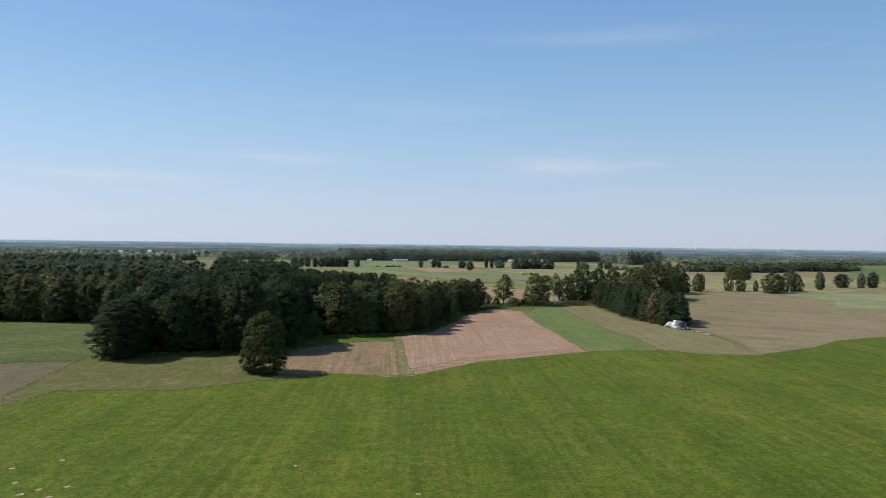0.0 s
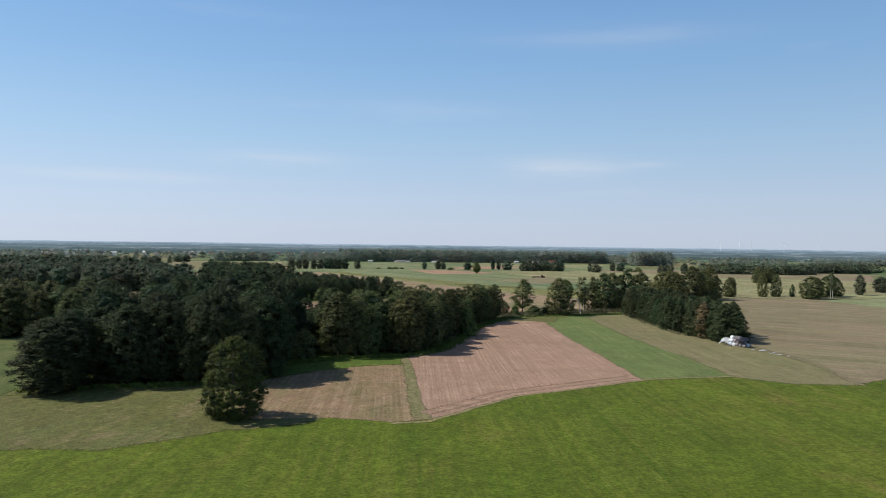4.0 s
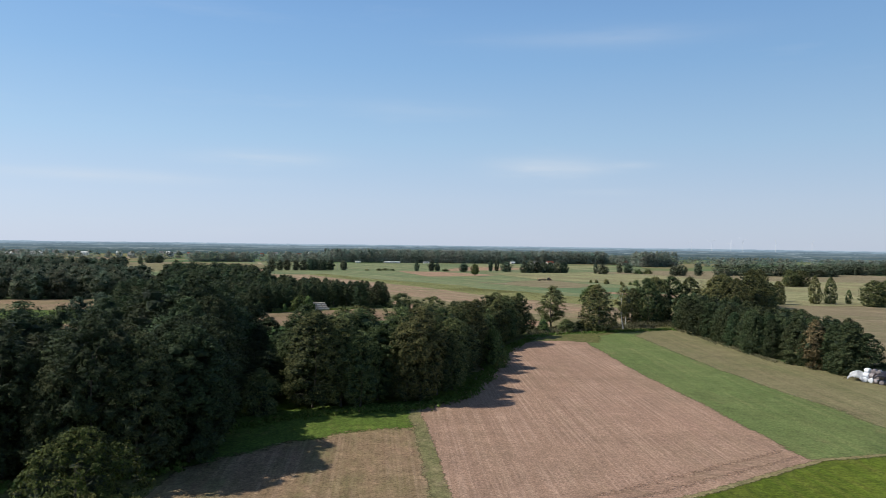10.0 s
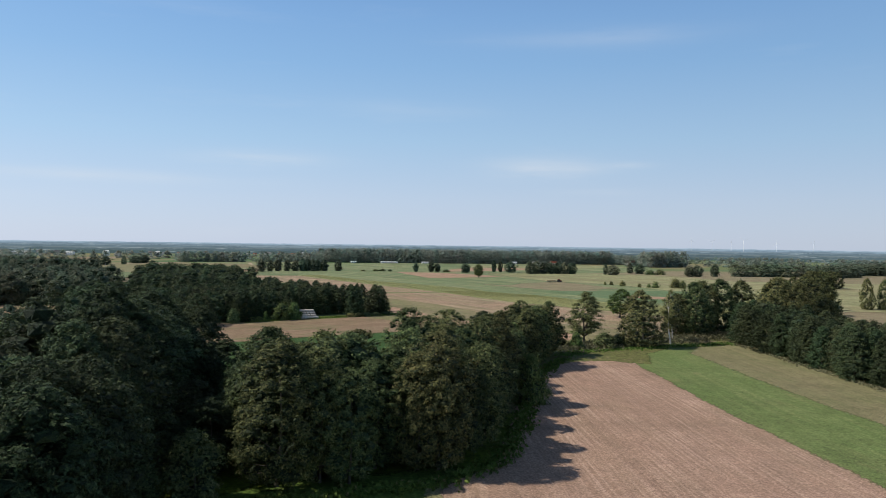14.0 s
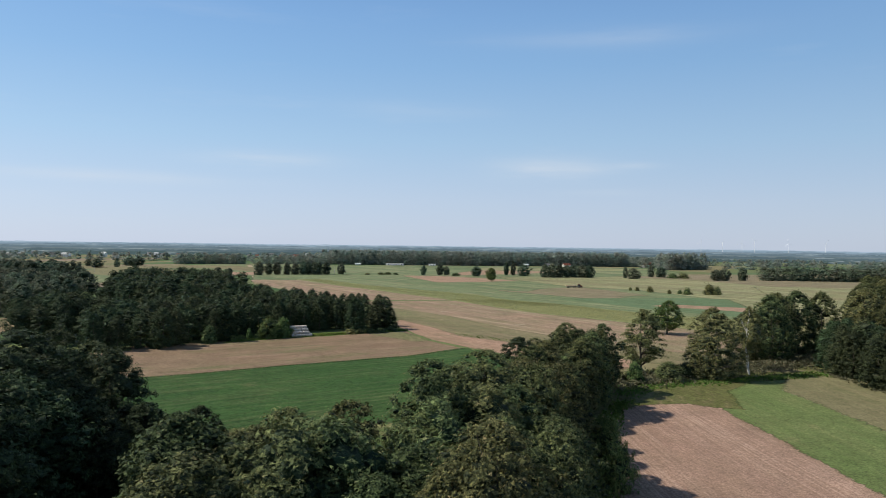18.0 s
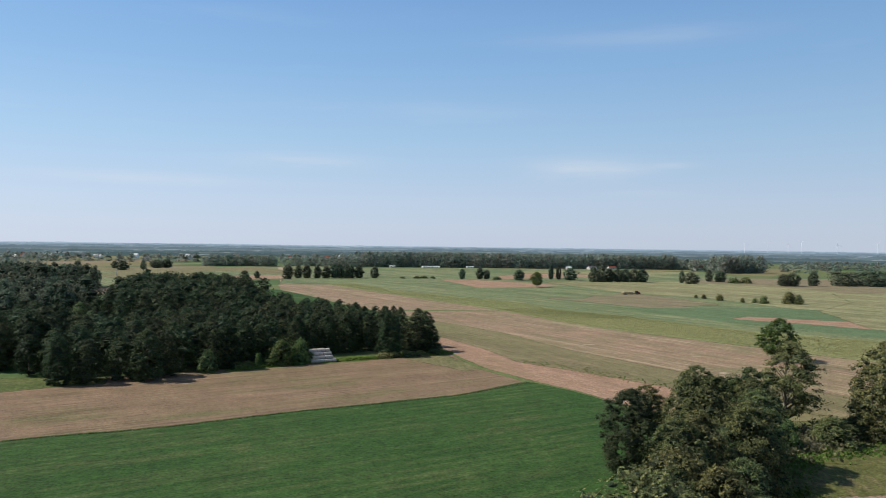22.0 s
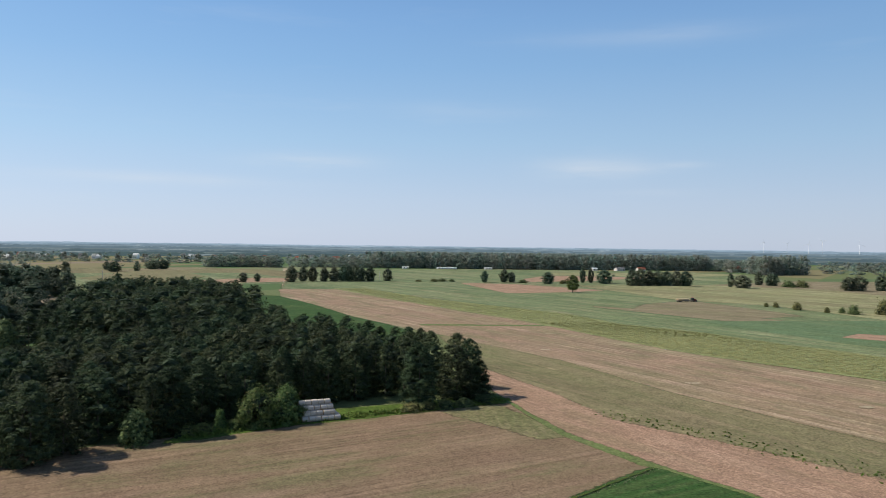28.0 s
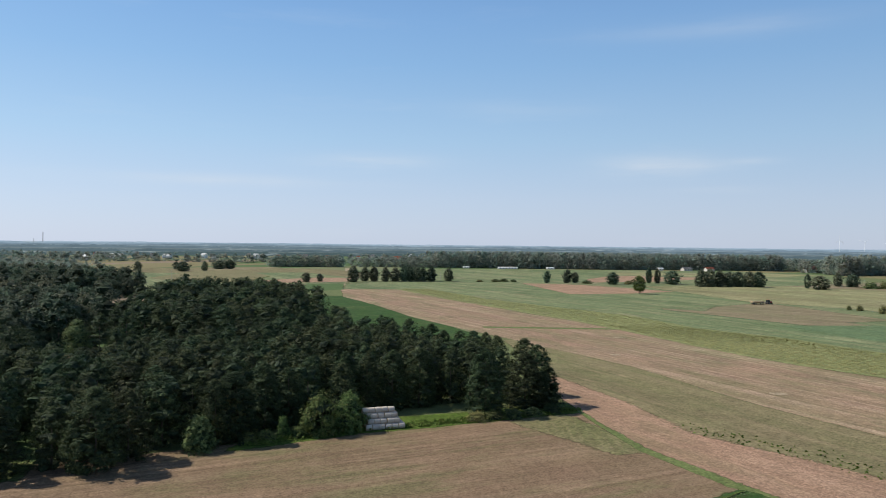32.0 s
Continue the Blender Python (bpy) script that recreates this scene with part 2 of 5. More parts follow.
TAN = field_material("mown_tan_field", (0.262, 0.200, 0.126), (0.205, 0.178, 0.098), (0.375, 0.285, 0.185), -55, 2.6, 0.34, 0.012, 0.9, 0.60, 0.010, 1.8, 0.5, 0.45, 0.08)
WHEAT = field_material("wheat_stubble", (0.263, 0.166, 0.108), (0.212, 0.155, 0.088), (0.329, 0.225, 0.151), 62, 1.0, 0.42, 0.03, 0.9, 0.6, 0.02, 3.2, 0.5, 0.5, 0.06)
CROP = field_material("young_green_crop", (0.033, 0.083, 0.019), (0.047, 0.096, 0.024), (0.150, 0.134, 0.061), 62, 1.6, 0.28, 0.035, 0.9, 0.575, 0.03, 2.0, 0.8, 0.0)
CROPDRY = field_material("thin_crop_with_dry_spots", (0.072, 0.122, 0.030), (0.125, 0.150, 0.045), (0.28, 0.23, 0.115), 62, 1.5, 0.25, 0.05, 0.9, 0.51, 0.03, 2.0)
MAIZE_GROUND = field_material("maize_rows", (0.245, 0.250, 0.105), (0.200, 0.225, 0.085), (0.34, 0.300, 0.150), -33, 1.2, 0.35, 0.04, 0.9, 0.58, 0.03, 1.6)
STRIPES = field_material("striped_stubble", (0.370, 0.236, 0.158), (0.235, 0.192, 0.105), (0.45, 0.335, 0.235), -28.5, 1.5, 0.45, 0.02, 0.9, 0.60, 0.006, 2.4, 0.6, 0.45, 0.16)
BAND = field_material("pink_soil", (0.385, 0.232, 0.155), (0.320, 0.210, 0.132), (0.45, 0.305, 0.212), -27, 1.0, 0.30, 0.03, 0.9, 0.62, 0.012, 2.6, 0.6, 0.25, 0.06)
FARGREEN = field_material("distant_green_field", (0.125, 0.185, 0.080), (0.185, 0.205, 0.098), (0.330, 0.270, 0.165), -33, 3.0, 0.40, 0.012, 0.9, 0.545, 0.006, 1.0, 0.6, 0.4, 0.14)
DULLGREEN = field_material("dull_green_crop", (0.110, 0.170, 0.080), (0.130, 0.185, 0.088), (0.20, 0.19, 0.10), -33, 3.0, 0.25, 0.02, 0.9, 0.60, 0.01, 1.2, 0.5)
YELLOW = field_material("yellowing_field", (0.300, 0.262, 0.132), (0.220, 0.232, 0.110), (0.40, 0.325, 0.200), -33, 5.0, 0.40, 0.010, 0.9, 0.56, 0.004, 1.0, 0.6, 0.5, 0.14)
DRYEDGE = field_material("dry_margin_grass", (0.270, 0.220, 0.110), (0.200, 0.180, 0.075), (0.36, 0.28, 0.16), 0, 1.0, 0.1, 0.08, 0.9, 0.5, 0.1, 2.2)
RUT = field_material("rutted_grass", (0.066, 0.100, 0.015), (0.090, 0.118, 0.022), (0.14, 0.125, 0.05), 0, 1.0, 0.1, 0.1, 0.9, 0.55, 0.1, 2.2)
WEEDY = field_material("weedy_margin", (0.165, 0.165, 0.066), (0.215, 0.180, 0.095), (0.28, 0.215, 0.130), 1, 0.8, 0.2, 0.09, 0.9, 0.55, 0.03, 2.2, 1.0, 0.4)
PALE_SAND = field_material("sandy_track", (0.42, 0.33, 0.22), (0.36, 0.28, 0.18), (0.48, 0.39, 0.27), 10, 1.2, 0.3, 0.03, 0.9, 0.6, 0.02, 2.0, 0.6)
PALE = field_material("pale_green_strip", (0.220, 0.255, 0.120), (0.240, 0.260, 0.135), (0.30, 0.285, 0.165), -38, 4.0, 0.25, 0.01, 0.9, 0.6, 0.01, 1.2, 0.6)


def countryside():
    """The wide plain: long strips of fields of different colours."""
    g = Graph("patchwork_plain", 0.95, 0.1)
    cell = g.nodes.new("ShaderNodeTexVoronoi")
    cell.feature = "F1"
    g.put(cell.inputs["Vector"], g.place((0.011, 0.0028, 1), 35))
    cell.inputs["Scale"].default_value = 1.0
    pick = g.add("SeparateColor", Color=cell.outputs["Color"])
    ramp = g.add("ValToRGB", Fac=pick.outputs[0])
    els = ramp.color_ramp.elements
    ramp.color_ramp.interpolation = "CONSTANT"
    els[0].position, els[0].color = 0.0, (0.075, 0.118, 0.042, 1)
    els[1].position, els[1].color = 0.30, (0.120, 0.138, 0.055, 1)
    for at, col in ((0.5, (0.18, 0.155, 0.075)), (0.66, (0.09, 0.128, 0.05)), (0.82, (0.21, 0.158, 0.105)), (0.92, (0.155, 0.165, 0.08))):
        els.new(at).color = (*col, 1)
    grain = g.noise(0.35, 5, 0.7)
    shade = g.span(grain, 0.25, 0.75, 0.75, 1.25)
    c = g.blend(1.0, ramp.outputs[0], g.add("CombineColor", Red=shade, Green=shade, Blue=shade).outputs[0], "MULTIPLY")
    g.relief(grain, 0.4, 0.2)
    return g.colour(c)


PLAIN = countryside()


def leaf_material(name, dark, light, dry, through=0.10, ragged=True):
    g = Graph(name, 0.75, 0.12)
    geo = g.add("NewGeometry")
    info = g.add("ObjectInfo")
    leaf = geo.outputs["Random Per Island"]
    clump = g.math("ADD", g.math("MULTIPLY", g.noise(0.9, 2, 0.5), 0.5), g.math("MULTIPLY", g.noise(0.16, 1, 0.5), 0.5))
    c = g.blend(g.span(g.math("ADD", g.math("MULTIPLY", leaf, 0.45), g.math("MULTIPLY", clump, 0.55)), 0.30, 0.70), dark, light)
    c = g.blend(g.span(leaf, 0.93, 0.99), c, dry)
    small = g.noise(7.0, 3, 0.7)
    speck = g.span(small, 0.36, 0.62, 0.55, 1.5)
    c = g.blend(1.0, c, g.add("CombineColor", Red=speck, Green=speck, Blue=speck).outputs[0], "MULTIPLY")
    g.relief(small, 0.9, 0.12)
    tree = g.add("Attribute")
    tree.attribute_name = "tree"
    own = g.math("FRACT", g.math("ADD", info.outputs["Random"], tree.outputs["Fac"]))
    tint = g.span(own, 0, 1, 0.66, 1.30)
    warm = g.span(g.math("FRACT", g.math("MULTIPLY", own, 7.31)), 0, 1, 0.84, 1.22)
    c = g.blend(1.0, c, g.add("CombineColor", Red=g.math("MULTIPLY", tint, warm), Green=tint, Blue=tint).outputs[0], "MULTIPLY")
    g.colour(c)
    thin = g.add("BsdfTranslucent", Color=c)
    both = g.add("MixShader", Fac=through, i1=g.shader.outputs[0], i2=thin.outputs[0])
    if ragged:
        gaps = g.span(g.noise(8.0, 2.5, 0.6), 0.41, 0.45)
        both = g.add("MixShader", Fac=gaps, i1=g.add("BsdfTransparent").outputs[0], i2=both.outputs[0])
    g.links.new(both.outputs[0], g.out.inputs[0])
    return g.mat


LEAF = {
    "alder": leaf_material("alder_leaves", (0.050, 0.066, 0.026), (0.152, 0.168, 0.060), (0.18, 0.17, 0.075)),
    "oak": leaf_material("oak_leaves", (0.036, 0.058, 0.014), (0.092, 0.122, 0.026), (0.13, 0.13, 0.04)),
    "poplar": leaf_material("poplar_leaves", (0.078, 0.096, 0.036), (0.150, 0.172, 0.066), (0.18, 0.16, 0.07)),
    "willow": leaf_material("willow_leaves", (0.062, 0.098, 0.028), (0.130, 0.172, 0.055), (0.20, 0.19, 0.07)),
    "plantation": leaf_material("plantation_leaves", (0.024, 0.038, 0.018), (0.070, 0.094, 0.037), (0.08, 0.09, 0.04)),
    "russet": leaf_material("russet_leaves", (0.110, 0.082, 0.040), (0.200, 0.150, 0.075), (0.26, 0.19, 0.10)),
    # for lumps inside the crowns: coloured darker to paint in their inner shade
    "inner": leaf_material("shade_dark_inner_leaves", (0.020, 0.031, 0.017), (0.046, 0.064, 0.030), (0.055, 0.062, 0.032), 0.0, False),
    # haze over the far woods is painted into this paler, bluer leaf colour
    "hazed_wood": leaf_material("hazed_wood_leaves", (0.185, 0.230, 0.190), (0.235, 0.275, 0.220), (0.21, 0.22, 0.17), 0.5, False),
    # leaf colour greyed and lightened to put haze on trees out on the plain
    "hazed_tree": leaf_material("hazed_tree_leaves", (0.064, 0.086, 0.056), (0.134, 0.162, 0.100), (0.16, 0.15, 0.09), 0.25, False),
    "reed": leaf_material("reed_blades", (0.130, 0.140, 0.070), (0.220, 0.215, 0.125), (0.28, 0.24, 0.15), 0.25, False),
    "grass": leaf_material("tall_grass_blades", (0.070, 0.120, 0.022), (0.120, 0.165, 0.035), (0.22, 0.19, 0.08), 0.2, False),
    "maize": leaf_material("maize_leaves", (0.235, 0.248, 0.098), (0.290, 0.285, 0.125), (0.30, 0.26, 0.12), 0.2, False),
}


def plain_material(name, a, b, scale=3.0, rough=0.8, metal=0.0, bump=0.3, spec=0.3, dist=0.02):
    g = Graph(name, rough, spec)
    g.shader.inputs["Metallic"].default_value = metal
    n = g.noise(scale, 5, 0.65)
    big = g.noise(scale * 0.15, 3, 0.6)
    c = g.blend(g.span(g.math("ADD", g.math("MULTIPLY", n, 0.6), g.math("MULTIPLY", big, 0.4)), 0.3, 0.7), a, b)
    g.relief(n, bump, dist)
    return g.colour(c)


BARK = plain_material("grey_brown_bark", (0.06, 0.05, 0.04), (0.13, 0.11, 0.085), 6, 0.95)
BIRCH_BARK = plain_material("white_birch_bark", (0.62, 0.60, 0.55), (0.40, 0.38, 0.34), 3, 0.8)


# ---- mesh helpers ----
def empty(name, x, y, z=0.0, turn=0.0):
    ob = new(name)
    ob.empty_display_size = 0.2
    ob.matrix_basis = pose(x, y, z, 0, 0, turn)
    return ob


def quad_mesh(name, verts, material):
    """A mesh of loose quads from an array of 4 * n points."""
    verts = np.asarray(verts, dtype=np.float32).reshape(-1, 3)
    n = len(verts)
    me = bpy.data.meshes.new(name)
    me.vertices.add(n)
    me.vertices.foreach_set("co", verts.ravel())
    me.loops.add(n)
    me.loops.foreach_set("vertex_index", np.arange(n, dtype=np.int32))
    me.polygons.add(n // 4)
    me.polygons.foreach_set("loop_start", np.arange(0, n, 4, dtype=np.int32))
    me.polygons.foreach_set("loop_total", np.full(n // 4, 4, dtype=np.int32))
    me.materials.append(material)
    me.update()
    me.validate()
    return me


def tri_mesh(name, verts, inner, material, inner_material, tints=None):
    """A mesh of loose triangles: leaf sprays, then the dense foliage inside them."""
    verts = np.concatenate([np.asarray(verts, dtype=np.float32).reshape(-1, 3), np.asarray(inner, dtype=np.float32).reshape(-1, 3)])
    n = len(verts)
    me = bpy.data.meshes.new(name)
    me.vertices.add(n)
    me.vertices.foreach_set("co", verts.ravel())
    me.loops.add(n)
    me.loops.foreach_set("vertex_index", np.arange(n, dtype=np.int32))
    me.polygons.add(n // 3)
    me.polygons.foreach_set("loop_start", np.arange(0, n, 3, dtype=np.int32))
    me.polygons.foreach_set("loop_total", np.full(n // 3, 3, dtype=np.int32))
    me.materials.append(material)
    me.materials.append(inner_material)
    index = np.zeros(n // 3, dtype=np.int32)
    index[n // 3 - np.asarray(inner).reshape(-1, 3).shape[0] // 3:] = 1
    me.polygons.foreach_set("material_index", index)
    if tints is not None:
        me.attributes.new("tree", "FLOAT", "POINT").data.foreach_set("value", np.concatenate(tints).astype(np.float32))
    me.update()
    me.validate()
    return me


def part(name, data, parent, label="", m=None):
    ob = new(name, data)
    ob.parent = parent
    if m is not None:
        ob.matrix_basis = m
    return tagged(ob, label) if label else ob


def bm_mesh(name, bm, material, smooth=False):
    me = bpy.data.meshes.new(name)
    if smooth:
        for f in bm.faces:
            f.smooth = True
    bm.to_mesh(me)
    bm.free()
    me.materials.append(material)
    return me


def box_bm(sx, sy, sz, x=0, y=0, z=0, bevel=0.0, bm=None):
    bm = bm or bmesh.new()
    made = bmesh.ops.create_cube(bm, size=1.0, matrix=Matrix.Translation((x, y, z)) @ Matrix.Diagonal((sx, sy, sz, 1)))
    if bevel:
        edges = list({e for v in made["verts"] for e in v.link_edges})
        bmesh.ops.bevel(bm, geom=edges, offset=bevel, segments=2, affect="EDGES")
    return bm


def tubes(lines, sides=7):
    """Tapered tubes along lines of (x, y, z, radius), as faces of quads."""
    bm = bmesh.new()
    for line in lines:
        rings = []
        for i, (x, y, z, r) in enumerate(line):
            a = Vector(line[max(i - 1, 0)][:3])
            b = Vector(line[min(i + 1, len(line) - 1)][:3])
            turn = (b - a).to_track_quat("Z", "Y").to_matrix()
            ring = [bm.verts.new(Vector((x, y, z)) + turn @ Vector((r * math.cos(k * math.tau / sides), r * math.sin(k * math.tau / sides), 0))) for k in range(sides)]
            rings.append(ring)
        for lo, hi in zip(rings, rings[1:]):
            for k in range(sides):
                bm.faces.new((lo[k], lo[(k + 1) % sides], hi[(k + 1) % sides], hi[k]))
        bm.faces.new(rings[-1])
    return bm


# ---- the ground and the fields ----
def inside(x, y, poly):
    hit, j = False, len(poly) - 1
    for i in range(len(poly)):
        (xi, yi), (xj, yj) = poly[i], poly[j]
        if (yi > y) != (yj > y) and x < (xj - xi) * (y - yi) / (yj - yi) + xi:
            hit = not hit
        j = i
    return hit


def border_distance(x, y, poly):
    best = 1e9
    for (ax, ay), (bx, by) in zip(poly, poly[1:] + poly[:1]):
        dx, dy = bx - ax, by - ay
        s = min(max(((x - ax) * dx + (y - ay) * dy) / (dx * dx + dy * dy + 1e-9), 0), 1)
        best = min(best, math.hypot(x - ax - s * dx, y - ay - s * dy))
    return best


def uneven(poly, step, wobble):
    """The outline cut into short pieces that stray a little to either side."""
    out = []
    for (ax, ay), (bx, by) in zip(poly, poly[1:] + poly[:1]):
        n = max(1, int(math.hypot(bx - ax, by - ay) / step))
        for k in range(n):
            x, y = ax + (bx - ax) * k / n, ay + (by - ay) * k / n
            d = noise.noise_vector(Vector((x * 0.13, y * 0.13, 3.7))) + 0.6 * noise.noise_vector(Vector((x * 0.5, y * 0.5, 9.1)))
            out.append((x + wobble * d.x, y + wobble * d.y))
    return out


level = [0.02]


def field(name, poly, material, label, wobble=0.5, step=3.0, category="field", soft=1.0, at=None):
    """A sheet of ground with a ragged rim of the given half width that thins out over its neighbours."""
    if at is None:
        level[0] += 0.004
    z = at or level[0]
    pts = uneven(poly, step, wobble)
    n = len(pts)
    area = sum(pts[k - 1][0] * pts[k][1] - pts[k][0] * pts[k - 1][1] for k in range(n))
    side = 1.0 if area > 0 else -1.0
    inner, outer = [], []
    for k, (x, y) in enumerate(pts):
        (px, py), (qx, qy) = pts[k - 1], pts[(k + 1) % n]
        ln = math.hypot(qx - px, qy - py) + 1e-9
        nx, ny = side * (qy - py) / ln, -side * (qx - px) / ln
        inner.append((x, y, z))
        outer.append((x + nx * 2 * soft, y + ny * 2 * soft, z - 0.0025))
    faces = [tuple(range(n))]
    if soft:
        faces += [(k, (k + 1) % n, n + (k + 1) % n, n + k) for k in range(n)]
    me = bpy.data.meshes.new(name)
    me.from_pydata(inner + (outer if soft else []), [], faces)
    edge = me.attributes.new("edge", "FLOAT", "POINT")
    edge.data.foreach_set("value", [2.0] * n + ([0.0] * n if soft else []))
    me.materials.append(material)
    me.update()
    if me.polygons[0].normal.z < 0:
        me.flip_normals()
    return tagged(new(name, me), label, category, "", "structure")


def ground():
    bm = bmesh.new()
    rings = [0, 400, 900, 1600, 2600, 3700, 4850]
    prev = [bm.verts.new((0, 250, 0))]
    for r in rings[1:]:
        ring = [bm.verts.new((r * math.cos(k * math.tau / 96), 250 + r * math.sin(k * math.tau / 96), 0)) for k in range(96)]
        for k in range(96):
            if len(prev) == 1:
                bm.faces.new((prev[0], ring[k], ring[(k + 1) % 96]))
            else:
                bm.faces.new((prev[k], ring[k], ring[(k + 1) % 96], prev[(k + 1) % 96]))
        prev = ring
    return tagged(new("ground", bm_mesh("ground", bm, PLAIN)), "wide flat farmland plain reaching the horizon", "ground", "", "structure")


ground()
MEADOW_EDGE = [(-73, 158), (-69, 170), (-57, 170.5), (-44, 169.5), (-27, 180.5), (-9, 186.4), (4, 182), (11, 183), (19, 191), (32, 204.6), (46, 211),
               (71, 223.5), (98, 227.5), (103, 230.5), (106, 219), (121, 216.6), (149, 231.6), (168, 248), (197, 260), (260, 285), (430, 350)]
field("meadow", [(-420, -260), (420, -260), (700, 200), (430, 352), (120, 300), (-90, 300), (-420, 150)], MEADOW, "mown bright green meadow with faint swath lines", 0.8)
field("left_plough_field", [(-91, 128), (-73.5, 156), (-72.5, 209.4), (-98, 205), (-420, 160), (-420, 60)], GREYSOIL, "grey-brown stubble field beside the meadow", 0.6, 4.0, "field", 2.2)
field("pasture", [(-72.5, 210), (-98, 205), (-420, 160), (-420, 300), (-134, 301), (-104, 292), (-82, 262), (-76, 228)], PASTURE, "rough green pasture in front of the wood", 0.8, 4.0, "field", 2.0)
field("dry_bank", [(-73, 158)] + MEADOW_EDGE[1:6] + [(-24, 186.5), (-26, 213), (-28, 226), (-42, 222), (-62, 220), (-77, 214)], DRY, "dry olive grass bank round the lone tree", 0.8, 4.0, "field", 2.6)
field("stubble_field", [(-25, 187), (-9, 187.8), (4, 184.5), (11.2, 186), (11.6, 262), (-10, 257), (-24, 240), (-27.5, 213)], STUBBLE, "striped brown stubble field with weeds")
field("grass_corner", [(-27, 230), (-15, 241), (-4, 247), (7, 250), (12, 251), (12, 266), (-12, 260), (-28, 250)], LUSH, "fresh green grass along the wood's edge", 1.4, 3.0, "field", 3.4)
field("weed_strip", [(9.3, 186), (12.2, 186), (12.4, 262), (9.8, 262)], WEEDY, "weedy grass strip between two fields", 0.5, 2.0, "field", 1.3)
field("harrowed_field", [(11.8, 261), (12.2, 187), (20, 193.5), (32, 206), (46, 212.5), (70, 224.5), (71.5, 255), (72, 295), (75.7, 353), (70, 359), (58, 358), (50, 352), (42, 338), (34, 313), (26, 286), (20, 269)], SOIL, "pale pinkish-brown harrowed soil field")
field("green_strip", [(70, 224.8), (71.5, 255), (72, 295), (75.7, 353), (78, 370), (90, 381), (112, 386), (102, 371), (100, 339), (98, 305), (98, 280), (99, 255), (100, 238), (98, 228)], CLOVER, "green clover strip beside the harrowed field", 0.5, 3.0, "field", 1.6)
field("fallow_wedge", [(97, 227), (98, 255), (97, 280), (97, 305), (99, 339), (101, 371), (111, 386), (124, 391), (119, 350), (117, 315), (124, 288), (129, 262), (128, 238), (121, 217), (106, 219)], FALLOW, "olive fallow wedge along the planted trees", 0.6, 4.0, "field", 2.6)
field("ditch_bank", [(44, 352), (58, 360), (70, 361), (77, 355), (82, 371), (93, 383), (122, 391), (126, 402), (112, 412), (80, 398), (62, 392), (50, 376)], DRY, "rough grass bank along the ditch", 1.2, 3.0, "field", 2.0)
field("tan_field", [(121, 217), (128, 238), (129, 262), (126, 290), (133, 325), (138, 400), (190, 404), (232, 502), (322, 495), (420, 552), (700, 420), (430, 350), (260, 285), (197, 260), (168, 248), (149, 231.6)], TAN, "wide mown tan field with pale lines")
field("pale_strip", [(289, 492), (337, 511), (372, 480), (335, 443), (281, 371), (262, 385), (291, 428)], PALE, "pale green strip in the tan field", 1.0)


def finer(line, pieces=12):
    """The line with each stretch cut into short pieces."""
    out = []
    for (ax, ay), (bx, by) in zip(line, line[1:]):
        out += [(ax + (bx - ax) * k / pieces, ay + (by - ay) * k / pieces) for k in range(pieces)]
    return out + [line[-1]]


def strip(name, line, left, right, material, label, wobble=0.35):
    """A narrow band along a line, from one offset to another."""
    a, b = [], []
    for i, (x, y) in enumerate(line):
        (px, py), (qx, qy) = line[max(i - 1, 0)], line[min(i + 1, len(line) - 1)]
        n = math.hypot(qx - px, qy - py)
        nx, ny = -(qy - py) / n, (qx - px) / n
        a.append((x + nx * left, y + ny * left))
        b.append((x + nx * right, y + ny * right))
    level[0] += 0.004
    verts, faces, marks = [], [], []
    for (ax, ay), (bx, by) in zip(finer(a), finer(b)):
        d = noise.noise_vector(Vector((ax * 0.13, ay * 0.13, 3.7))) + 0.6 * noise.noise_vector(Vector((ax * 0.5, ay * 0.5, 9.1)))
        for s, mark in ((-0.5, 0.0), (0.5, 1.6), (1.5, 0.0)):
            verts.append((ax + (bx - ax) * s + wobble * d.x, ay + (by - ay) * s + wobble * d.y, level[0] - (0.0 if mark else 0.0025)))
            marks.append(mark)
    for k in range(len(verts) // 3 - 1):
        for o in (0, 1):
            faces.append((3 * k + o, 3 * k + o + 1, 3 * k + o + 4, 3 * k + o + 3))
    me = bpy.data.meshes.new(name)
    me.from_pydata(verts, [], faces)
    me.attributes.new("edge", "FLOAT", "POINT").data.foreach_set("value", marks)
    me.materials.append(material)
    me.update()
    if me.polygons[0].normal.z < 0:
        me.flip_normals()
    return tagged(new(name, me), label, "field", "", "structure")


strip("dry_margin", MEADOW_EDGE[6:13], 0.9, -0.5, DRYEDGE, "pale dry grass margin round the meadow")
strip("headland", [(12.4, 188), (20, 194.5), (32, 207), (46, 213.5), (69, 225)], 4.6, 0.6, HEADLAND, "soil headland worked along the meadow", 0.2)
strip("pasture_line", [(-98, 205), (-73, 210)], 0.4, -0.4, RUT, "dark grassy edge of the pasture")
field("wheat_field", [(33.6, 440), (14, 424), (-21, 408), (-41, 397), (-60, 390), (-90, 375), (-150, 345), (-190, 420), (-150, 465), (-95, 440), (-74, 443), (-57, 449), (-43, 456), (-25, 467), (-10, 472.5), (10, 482.5), (16.5, 485), (24, 458)], WHEAT, "brown wheat stubble field before the far wood")
field("weedy_corner", [(4, 475), (13, 481), (18, 469), (22, 458), (19, 457), (12, 466)], WEEDY, "weedy corner of the wheat stubble", 0.6, 3.0, "field", 1.8)
